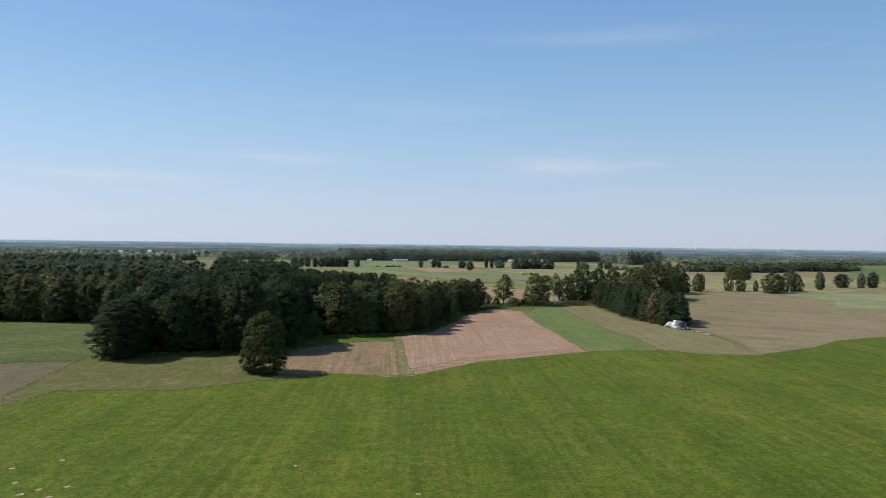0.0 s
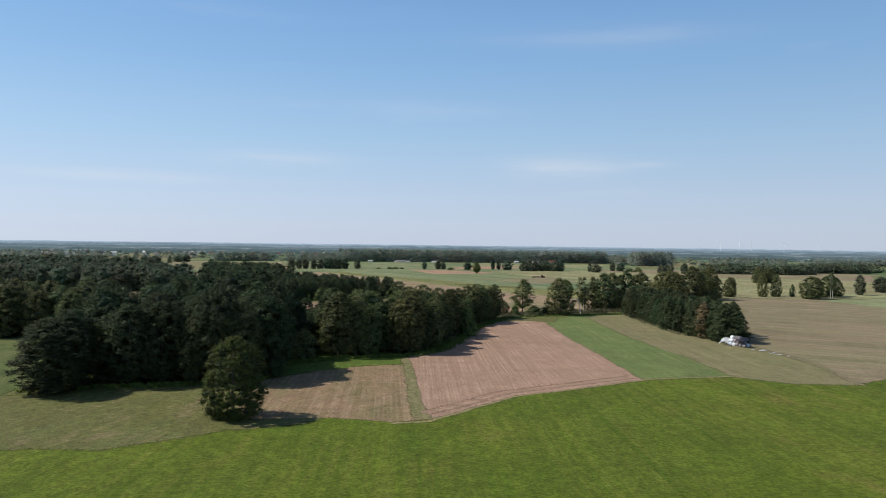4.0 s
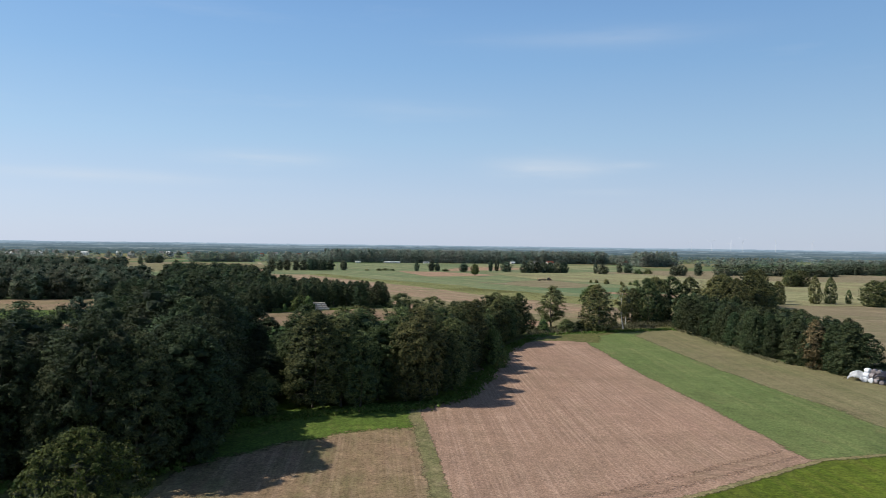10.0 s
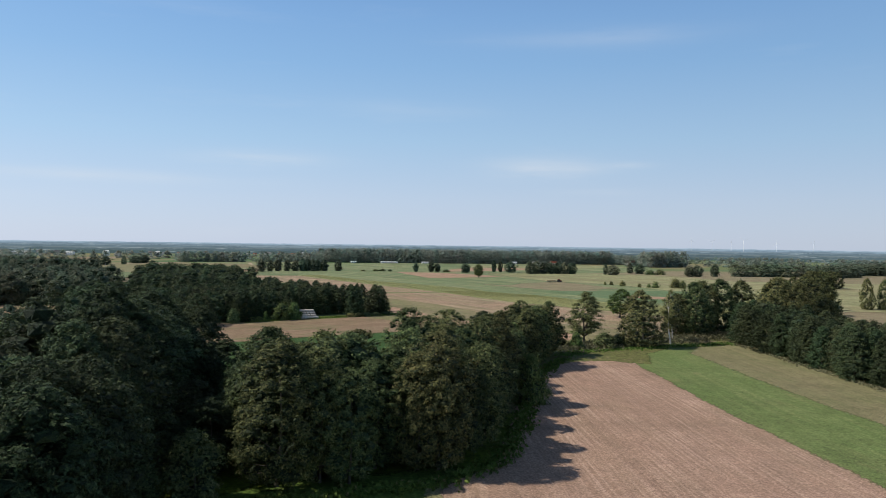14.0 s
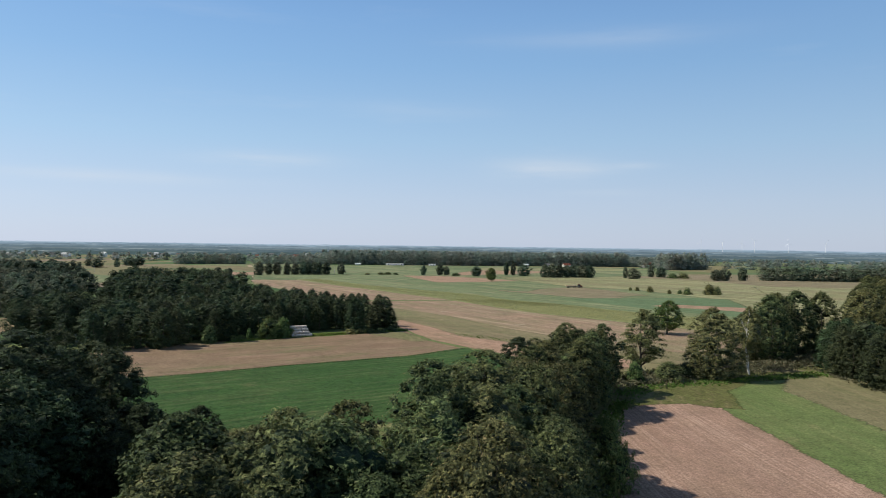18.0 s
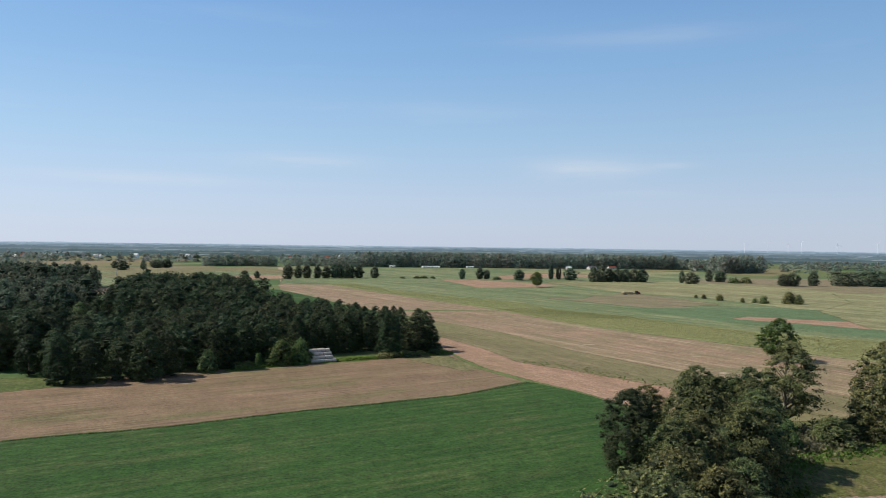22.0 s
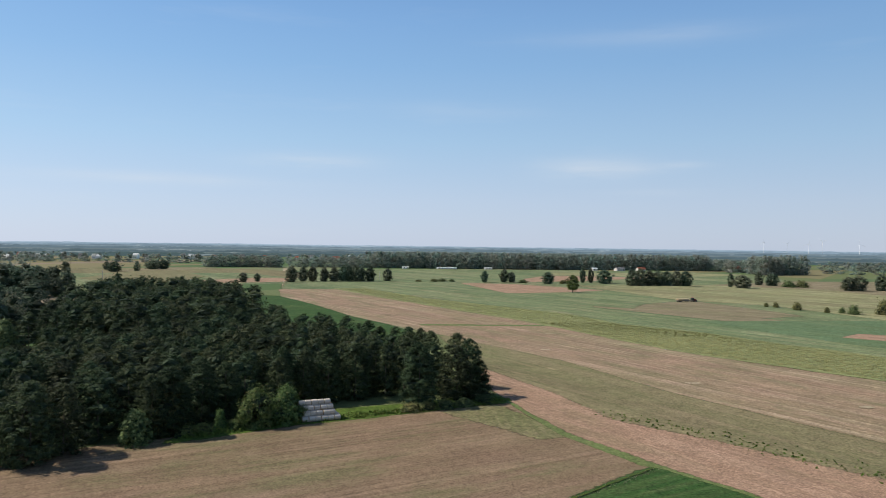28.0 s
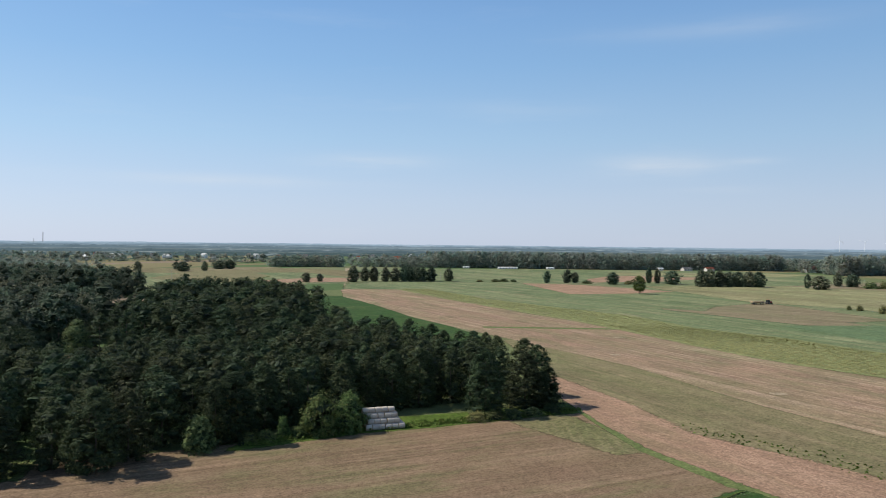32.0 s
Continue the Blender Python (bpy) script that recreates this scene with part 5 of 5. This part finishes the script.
def roll_mesh(name, r, length, material, seed, dent=0.02, caps=True):
    """A round bale lying along x with slightly sagging sides and rounded rims."""
    rg = np.random.default_rng(seed)
    bm = bmesh.new()
    rings, sides = [], 20
    prof = [(-0.5, 0.84), (-0.48, 0.93), (-0.42, 1.0), (-0.2, 1.0), (0.05, 1.0), (0.25, 0.995), (0.42, 1.0), (0.48, 0.93), (0.5, 0.84)]
    wave = rg.normal(size=(4,)) * dent
    for s, k in prof:
        ring = []
        for i in range(sides):
            a = math.tau * i / sides
            rr = r * k * (1 + wave[0] * math.sin(2 * a) + wave[1] * math.sin(3 * a + s * 4) + 0.4 * wave[2] * math.sin(7 * a + s * 9))
            ring.append(bm.verts.new((s * length, rr * math.cos(a), rr * math.sin(a) * (0.97 if math.sin(a) < 0 else 1))))
        rings.append(ring)
    for lo, hi in zip(rings, rings[1:]):
        for i in range(sides):
            bm.faces.new((lo[i], hi[i], hi[(i + 1) % sides], lo[(i + 1) % sides]))
    if caps:
        bm.faces.new(rings[0])
        bm.faces.new(rings[-1][::-1])
    return bm_mesh(name, bm, material, True)


def end_mesh(name, r, material, seed):
    """The rolled face of a bale: rings that wind towards the middle."""
    bm = bmesh.new()
    rings = []
    for k, (rr, off) in enumerate(((0.90, 0), (0.80, 0.03), (0.70, 0.012), (0.56, 0.035), (0.42, 0.015), (0.28, 0.03), (0.12, 0.01))):
        rings.append([bm.verts.new((off, r * rr * math.cos(a * math.tau / 20), r * rr * math.sin(a * math.tau / 20))) for a in range(20)])
    for lo, hi in zip(rings, rings[1:]):
        for i in range(20):
            bm.faces.new((lo[i], lo[(i + 1) % 20], hi[(i + 1) % 20], hi[i]))
    bm.faces.new(rings[-1])
    return bm_mesh(name, bm, material, True)


BALE_R, BALE_L = 0.53, 1.16
WRAPS = [roll_mesh("net_wrap", BALE_R, BALE_L, NET, 30 + k, 0.015, False) for k in range(3)]
STRAW_ROLL = roll_mesh("straw_roll", BALE_R, BALE_L, STRAW, 39, 0.015, False)
END = end_mesh("straw_end", BALE_R, STRAW, 3)


def bale(x, y, z, turn, seed, label, group):
    root = empty("straw_bale", x, y, z, turn)
    part("net_wrap", WRAPS[seed % 3], root, "pale net wrap", pose(0, 0, 0, seed * 47 % 360))
    part("straw_end", END, root, "golden rolled straw face", pose(BALE_L / 2, 0, 0))
    part("straw_end", END, root, "golden rolled straw face", pose(-BALE_L / 2, 0, 0, 0, 0, 180))
    return tagged(root, label, "bale", group)


STACK = pose(-21.5, 469.8, 0.06, 0, 0, 21)
br = random.Random(5)
for layer in range(4):
    for row in range(4 - layer):
        for k in range(6 if layer == 0 else 5):
            y = (row + layer * 0.5) * 2 * BALE_R - 1.9
            p = STACK @ Vector((-3.0 + k * 1.22 + br.uniform(-0.06, 0.06) + (0.0, 0.42, 0.05, -0.36)[layer], y + br.uniform(-0.03, 0.03), BALE_R + layer * 1.74 * BALE_R * 0.985))
            bale(p.x, p.y, p.z, 21 + br.uniform(-2.5, 2.5), layer * 20 + row * 5 + k, "round straw bale in pale net wrap in a stepped stack", "stacked straw bales")

# heap of wrapped bales at the end of the planted trees
FILMS = [roll_mesh("wrapped_bale", 0.62, 1.25, m, 60 + k, 0.035) for k, m in enumerate((FILM, FILM, GREYFILM))]
hr = random.Random(9)
for layer, (rows, cols) in enumerate(((3, 5), (2, 4), (1, 3))):
    for row in range(rows):
        for col in range(cols):
            d = Vector((4.6, -9.5, 0)).normalized()
            side = Vector((-d.y, d.x, 0))
            along = (col - (cols - 1) / 2) * 1.38 + layer * -0.7
            p = Vector((124.9, 281.6, 0.66)) + d * along + side * (row - (rows - 1) / 2) * 1.3 + Vector((0, 0, layer * 1.05))
            white = along < -2.6 or hr.random() < 0.08
            ob = new("wrapped_bale", FILMS[hr.randrange(2) if white else 2])
            ob.matrix_basis = pose(p.x + hr.uniform(-0.12, 0.12), p.y + hr.uniform(-0.12, 0.12), p.z, 0, 0, hr.choice((26, 116)) + hr.uniform(-12, 12))
            tagged(ob, "white film-wrapped silage bale in a heap" if white else "grey film-wrapped silage bale in a heap", "bale", "heaped silage bales")


def sheet(name, x, y, turn, sx, sy, material, label, seed, lift):
    """A crumpled sheet of plastic with thickness."""
    bm = bmesh.new()
    n = 14
    top = [[bm.verts.new(((i / n - 0.5) * sx * (1 + 0.15 * noise.noise(Vector((j * 0.4, seed, 2)))), (j / n - 0.5) * sy * (1 + 0.2 * noise.noise(Vector((i * 0.4, seed, 5)))), lift(i / n - 0.5, j / n - 0.5) + 0.12 * (0.6 + noise.noise(Vector((i * 0.7, j * 0.7, seed)))))) for i in range(n + 1)] for j in range(n + 1)]
    for j in range(n):
        for i in range(n):
            bm.faces.new((top[j][i], top[j][i + 1], top[j + 1][i + 1], top[j + 1][i]))
    bmesh.ops.solidify(bm, geom=bm.faces[:], thickness=0.03)
    ob = new(name, bm_mesh(name, bm, material, True))
    ob.matrix_basis = pose(x, y, 0.12, 0, 0, turn)
    return tagged(ob, label, "sheet")


sheet("tarpaulin", 125.2, 279.8, 26, 4.6, 3.6, TARP, "dark tarpaulin draped over the bale heap", 3.0, lambda u, v: 3.1 - 4.0 * u * u - 4.0 * v * v)
sheet("white_sheet", 122.3, 285.6, 26, 3.6, 4.0, FILM, "loose white plastic sheet over the heap", 6.0, lambda u, v: 2.4 - 6.0 * u * u - 4.0 * v * v)
for x, y, a, b, s in ((127.6, 271.4, 2.6, 1.4, 1), (128.2, 266.2, 1.8, 0.9, 2), (127.5, 262.4, 2.2, 1.2, 3), (126.0, 270.0, 1.2, 0.8, 4), (125.0, 273.2, 1.5, 0.9, 5), (128.8, 259.0, 1.1, 0.7, 6), (126.2, 265.0, 1.6, 0.6, 7)):
    sheet("plastic_scrap", x, y, 40 * s, a, b, FILM, "torn white plastic film lying in the grass", s * 2.3, lambda u, v: 0.05)


# ---- tractor with a bale trailer ----
RED = plain_material("tractor_red", (0.28, 0.05, 0.03), (0.20, 0.035, 0.025), 2, 0.45)
RUBBER = plain_material("black_rubber", (0.02, 0.02, 0.02), (0.035, 0.033, 0.03), 5, 0.85)
STEEL = plain_material("grey_steel", (0.20, 0.19, 0.18), (0.13, 0.12, 0.11), 4, 0.6, 0.4)
DARKGLASS = plain_material("cab_glass", (0.02, 0.03, 0.035), (0.03, 0.04, 0.045), 1, 0.1, 0, 0.0, 0.6)


def wheel(parent, x, y, r, w, m=None):
    bm = bmesh.new()
    bmesh.ops.create_cone(bm, cap_ends=True, segments=24, radius1=r, radius2=r, depth=w, matrix=pose(x, y, r, 90))
    bmesh.ops.bevel(bm, geom=[e for e in bm.edges if abs(e.calc_face_angle(0)) > 1.0], offset=w * 0.22, segments=2, affect="EDGES")
    tyre = part("wheel", bm_mesh("tyre", bm, RUBBER, True), parent)
    rim = bmesh.new()
    bmesh.ops.create_cone(rim, cap_ends=True, segments=16, radius1=r * 0.55, radius2=r * 0.5, depth=w * 1.06, matrix=pose(x, y, r, 90))
    part("rim", bm_mesh("rim", rim, STEEL, True), tyre)


tractor = tagged(empty("tractor", 168.5, 763, 0.1, 25), "red farm tractor pulling a trailer of bales", "tractor")
part("engine_hood", bm_mesh("hood", box_bm(2.0, 1.0, 0.9, 1.4, 0, 1.35, 0.15), RED), tractor)
part("chassis", bm_mesh("chassis", box_bm(4.0, 0.7, 0.5, 0.6, 0, 0.85, 0.08), STEEL), tractor)
cab = part("cab", bm_mesh("cab", box_bm(1.5, 1.5, 1.2, -0.5, 0, 1.95, 0.1), DARKGLASS), tractor)
part("roof", bm_mesh("roof", box_bm(1.7, 1.6, 0.16, -0.5, 0, 2.63, 0.05), RED), cab)
for y in (-0.85, 0.85):
    wheel(tractor, -0.6, y, 0.85, 0.45)
    wheel(tractor, 2.0, y * 0.9, 0.55, 0.35)
trailer = tagged(empty("trailer", 161.2, 760.2, 0.1, 22), "flat steel farm trailer behind the tractor", "trailer")
part("bed", bm_mesh("bed", box_bm(9.5, 2.4, 0.25, 0, 0, 1.0, 0.04), STEEL), trailer)
part("drawbar", bm_mesh("drawbar", box_bm(2.2, 0.2, 0.2, 5.6, 0, 0.8, 0.03), STEEL), trailer)
for x in (-3.2, -2.0, 3.0):
    for y in (-0.95, 0.95):
        wheel(trailer, x, y, 0.42, 0.3)
for layer in range(1):
    for k in range(7):
        for y in (-0.6, 0.6):
            p = trailer.matrix_basis @ Vector((-4.1 + k * 1.22 + layer * 0.65, y, 1.13 + BALE_R + layer * 1.06))
            bale(p.x, p.y, p.z, 22, k + layer, "round golden straw bale loaded on the trailer", "trailer bales").children[0].data = STRAW_ROLL

# ---- far farms ----
WALL = plain_material("pale_render", (0.66, 0.62, 0.55), (0.55, 0.50, 0.44), 1.2, 0.85)
BRICKWALL = plain_material("brick_wall", (0.34, 0.17, 0.12), (0.28, 0.14, 0.10), 2.0, 0.9)
TILE = plain_material("red_roof", (0.36, 0.12, 0.07), (0.27, 0.09, 0.06), 1.0, 0.8)
GREYROOF = plain_material("grey_roof", (0.22, 0.21, 0.21), (0.30, 0.29, 0.28), 1.0, 0.7)
WHITE = plain_material("white_sheeting", (0.80, 0.80, 0.78), (0.70, 0.70, 0.69), 1.0, 0.5)


def house(x, y, turn, w, d, eave, peak, wall, roof, label, name="house", category="house"):
    root = tagged(empty(name, x, y, 0, turn), label, category)
    bm = box_bm(w, d, eave, 0, 0, eave / 2)
    for s in (-1, 1):
        a, b, c = (bm.verts.new((s * w / 2, -d / 2, eave)), bm.verts.new((s * w / 2, d / 2, eave)), bm.verts.new((s * w / 2, 0, peak)))
        bm.faces.new((a, b, c))
    part("wall", bm_mesh("wall", bm, wall), root)
    for s in (-1, 1):
        bm = bmesh.new()
        o = 0.5
        pts = [(-w / 2 - o, s * (d / 2 + o), eave - 0.25), (w / 2 + o, s * (d / 2 + o), eave - 0.25), (w / 2 + o, 0, peak + 0.1), (-w / 2 - o, 0, peak + 0.1)]
        bm.faces.new([bm.verts.new(p) for p in pts])
        bmesh.ops.solidify(bm, geom=bm.faces[:], thickness=0.2)
        part("roof", bm_mesh("roof", bm, roof), root)
    for k in range(max(2, int(w / 4))):
        part("window", bm_mesh("window", box_bm(1.1, 0.12, 1.3, -w / 2 + (k + 0.6) * 4, -d / 2 - 0.03, min(1.7, eave * 0.6)), DARKGLASS), root)
    return root


house(310, 1297, 12, 11, 8, 2.9, 5.6, WALL, TILE, "pale house with a red tiled roof")
house(281, 1299, 20, 13, 8, 2.7, 5.0, WALL, GREYROOF, "low farmhouse with a grey roof")
house(246, 1298, 15, 7, 5, 2.4, 4.2, WALL, WHITE, "small white outbuilding by the farmhouse", "shed", "shed")
house(44, 1300, 8, 26, 8, 1.7, 2.6, WHITE, WHITE, "long low white greenhouse", "greenhouse", "greenhouse")
house(101, 1302, 8, 10, 6, 1.8, 2.7, WHITE, WHITE, "small white shed by the wood", "shed", "shed")
house(-12, 1302, 8, 8, 6, 1.7, 2.6, WHITE, WHITE, "small white shed by the wood", "shed", "shed")
house(450, 1290, -10, 16, 10, 4, 8.5, BRICKWALL, TILE, "brick farmhouse with a red roof")
house(464, 1296, -10, 22, 10, 4, 8, BRICKWALL, GREYROOF, "brick barn with a grey roof", "barn", "barn")
house(434, 1286, 20, 12, 8, 3.5, 7, WALL, TILE, "pale farmhouse under trees")
vr = random.Random(12)
for x, y, w, high, kind in ((-856, 1926, 7, 18, 0), (-820, 1945, 30, 13, 1), (-782, 1963, 9, 16, 0), (-721, 1991, 19, 13, 1), (-645, 2022, 12, 15, 1), (-547, 2056, 8, 15, 0), (-521, 2064, 8, 12, 0), (-480, 2076, 7, 12, 2), (-414, 2085, 7, 14, 0), (-362, 2090, 8, 12, 2), (-304, 2095, 10, 11, 0), (-286, 2095, 8, 11, 2), (-256, 2095, 9, 13, 0), (-195, 2095, 8, 11, 2), (-110, 2095, 12, 10, 0)):
    house(x * 0.78, 340 + (y - 340) * 0.78, vr.uniform(-15, 15), w * 0.8, 8, high * 0.42, high * 0.66, WHITE if kind else WALL, (GREYROOF, WHITE, TILE)[kind], "large white hall on the edge of a far village" if kind == 1 else "small pale house in a far village", "warehouse" if kind == 1 else "house", "warehouse" if kind == 1 else "house")
for k in range(14):
    a = radians(vr.uniform(-34, -4))
    dist = vr.uniform(1350, 1600)
    house(dist * math.sin(a), 250 + dist * math.cos(a), vr.uniform(-20, 20), vr.uniform(8, 13), 9, vr.uniform(4, 6), vr.uniform(8, 10), WALL, vr.choice((TILE, GREYROOF, WHITE)), "small pale house in a far village")
CHIMNEY = plain_material("concrete", (0.30, 0.29, 0.28), (0.24, 0.23, 0.23), 0.3, 0.9)
bm = tubes([[(0, 0, 0, 2.2), (0, 0, 40, 1.8), (0, 0, 69, 1.5)]], 16)
mast = tagged(new("chimney", bm_mesh("chimney", bm, CHIMNEY, True)), "tall slim concrete chimney on the skyline", "chimney")
mast.location = (-2255, 4004, 0)
bm = tubes([[(0, 0, 0, 1.6), (0, 0, 37, 0.9)]], 8)
mast2 = tagged(new("radio_mast", bm_mesh("radio_mast", bm, CHIMNEY, True)), "thin radio mast on the skyline", "mast")
mast2.location = (-2290, 3982, 0)


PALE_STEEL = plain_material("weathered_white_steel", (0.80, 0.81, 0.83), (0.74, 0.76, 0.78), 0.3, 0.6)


def turbine(x, y, hub, spin):
    root = tagged(empty("wind_turbine", x, y, 0, -28), "slender white wind turbine on the skyline", "wind turbine", "wind turbines")
    part("tower", bm_mesh("tower", tubes([[(0, 0, 0, 1.0), (0, 0, hub, 0.6)]], 12), PALE_STEEL, True), root)
    part("nacelle", bm_mesh("nacelle", box_bm(2, 5, 2, 0, -1, hub, 0.4), PALE_STEEL), root)
    for k in range(3):
        a = radians(spin + 120 * k)
        blade = tubes([[(0, -5, hub, 0.4), (6 * math.cos(a), -5, hub + 6 * math.sin(a), 0.45), (26 * math.cos(a), -5, hub + 26 * math.sin(a), 0.2)]], 6)
        part("blade", bm_mesh("blade", blade, PALE_STEEL, True), root)


for x, y, hub, spin in ((1845, 3999, 66, 90), (1944, 3951, 60, 40), (2033, 3906, 58, 75), (2088, 3877, 72, 20), (2232, 3796, 58, 100), (2382, 3704, 60, 60)):
    turbine(x, y, hub, spin)
# field poles
for x, y, high in ((-265.9, 951.3, 7.5), (-32.6, 985, 7.7)):
    pole = tagged(empty("utility_pole", x, y, 0), "slim concrete utility pole standing in a field", "pole")
    part("post", bm_mesh("post", tubes([[(0, 0, 0, 0.2), (0, 0, high, 0.12)]], 8), CHIMNEY, True), pole)
    part("crossarm", bm_mesh("crossarm", box_bm(1.6, 0.12, 0.12, 0, 0, high - 0.4, 0.02), CHIMNEY), pole)

# ---- maize ----
MAIZE = [(-58, 857), (-38, 861), (5, 770), (38, 725), (71, 679), (85, 635), (109, 607), (124, 576), (142, 547), (190, 506), (183, 480), (150, 466), (117, 512), (93, 544), (83, 559), (71, 586), (53, 633), (45, 652), (25, 687), (-18, 770)]
mz = np.random.default_rng(31)
pts = []
xs, ys = zip(*MAIZE)
y = min(ys)
while y < max(ys):
    x = min(xs)
    step = 1.0 if y < 640 else 1.6
    while x < max(xs):
        px, py = x + mz.normal() * 0.9 * step, y + mz.normal() * 0.9 * step
        if inside(px, py, MAIZE):
            pts.append((px, py))
        x += step
    y += step
clumps = np.array([(px, py, 0.18 + 0.12 * noise.noise(Vector((px * 0.3, py * 0.3, 0))), 0.45) for px, py in pts])
stuff("maize", leaves(mz, clumps, 6, 0.38, 3.0, 0.22, 0.35), LEAF["maize"], "ripening yellow-green maize in a long strip", "maize")

# ---- rough grass, reeds and weeds ----
def tufts(name, line, width, count, size, high, leaf, label, category, seed):
    r = np.random.default_rng(seed)
    seg = [(a, b, math.dist(a, b)) for a, b in zip(line, line[1:])]
    total = sum(s[2] for s in seg)
    out = []
    for a, b, ln in seg:
        for k in range(int(count * ln / total)):
            s = r.random()
            x, y = a[0] + (b[0] - a[0]) * s + r.normal() * width / 2, a[1] + (b[1] - a[1]) * s + r.normal() * width / 2
            h = high * (0.5 + 0.8 * r.random())
            out.append((x, y, h * 0.4, h * 0.6))
    cl = np.array(out)
    return stuff(name, leaves(r, cl, 4, size, 0.2, 1.1, 0.9), LEAF[leaf], label, category)


tufts("rough_grass", [(-77, 213), (-60, 217), (-42, 220), (-28, 225), (-26, 245), (-12, 257), (11, 262), (20, 270), (27, 287), (35, 313), (43, 338), (56, 361)], 2.2, 2600, 0.55, 0.7, "grass", "tall rough grass along the wood's edge", "grass", 41)
tufts("reeds", [(60, 378), (75, 388), (90, 394), (105, 399), (118, 404), (128, 408), (140, 414), (150, 424)], 6, 3000, 0.6, 1.3, "reed", "grey-green reeds along the ditch", "reeds", 43)
tufts("ditch_grass", [(58, 368), (66, 376), (80, 380), (95, 384), (110, 388), (122, 391)], 3.4, 1300, 0.4, 0.4, "grass", "tall green grass along the ditch", "grass", 44)
tufts("verge_grass", [(-43, 456.5), (-25, 467.5), (-10, 473.5), (9, 483), (16, 486)], 1.8, 1500, 0.4, 0.55, "grass", "green grass verge before the north wood", "grass", 45)
tufts("field_margin", [(-90, 375), (-60, 390), (-41, 397), (-21, 408), (14, 424), (33, 439)], 0.6, 900, 0.3, 0.16, "reed", "dry grass margin between two fields", "grass", 46)
tufts("weed_line", [(36, 474), (50, 456), (58, 446), (66, 436), (80, 417)], 4.5, 260, 0.42, 0.26, "grass", "scattered weeds between soil and fallow", "weeds", 47)
tufts("heap_grass", [(122, 290), (128, 276), (130, 262), (128, 245), (122, 222)], 3.0, 500, 0.3, 0.14, "reed", "dry grass round the bale heap", "grass", 49)
tufts("hedge_grass", [(117, 312), (119, 345), (122, 385), (124, 398)], 1.6, 700, 0.45, 0.5, "reed", "dry grass along the planted block", "grass", 50)
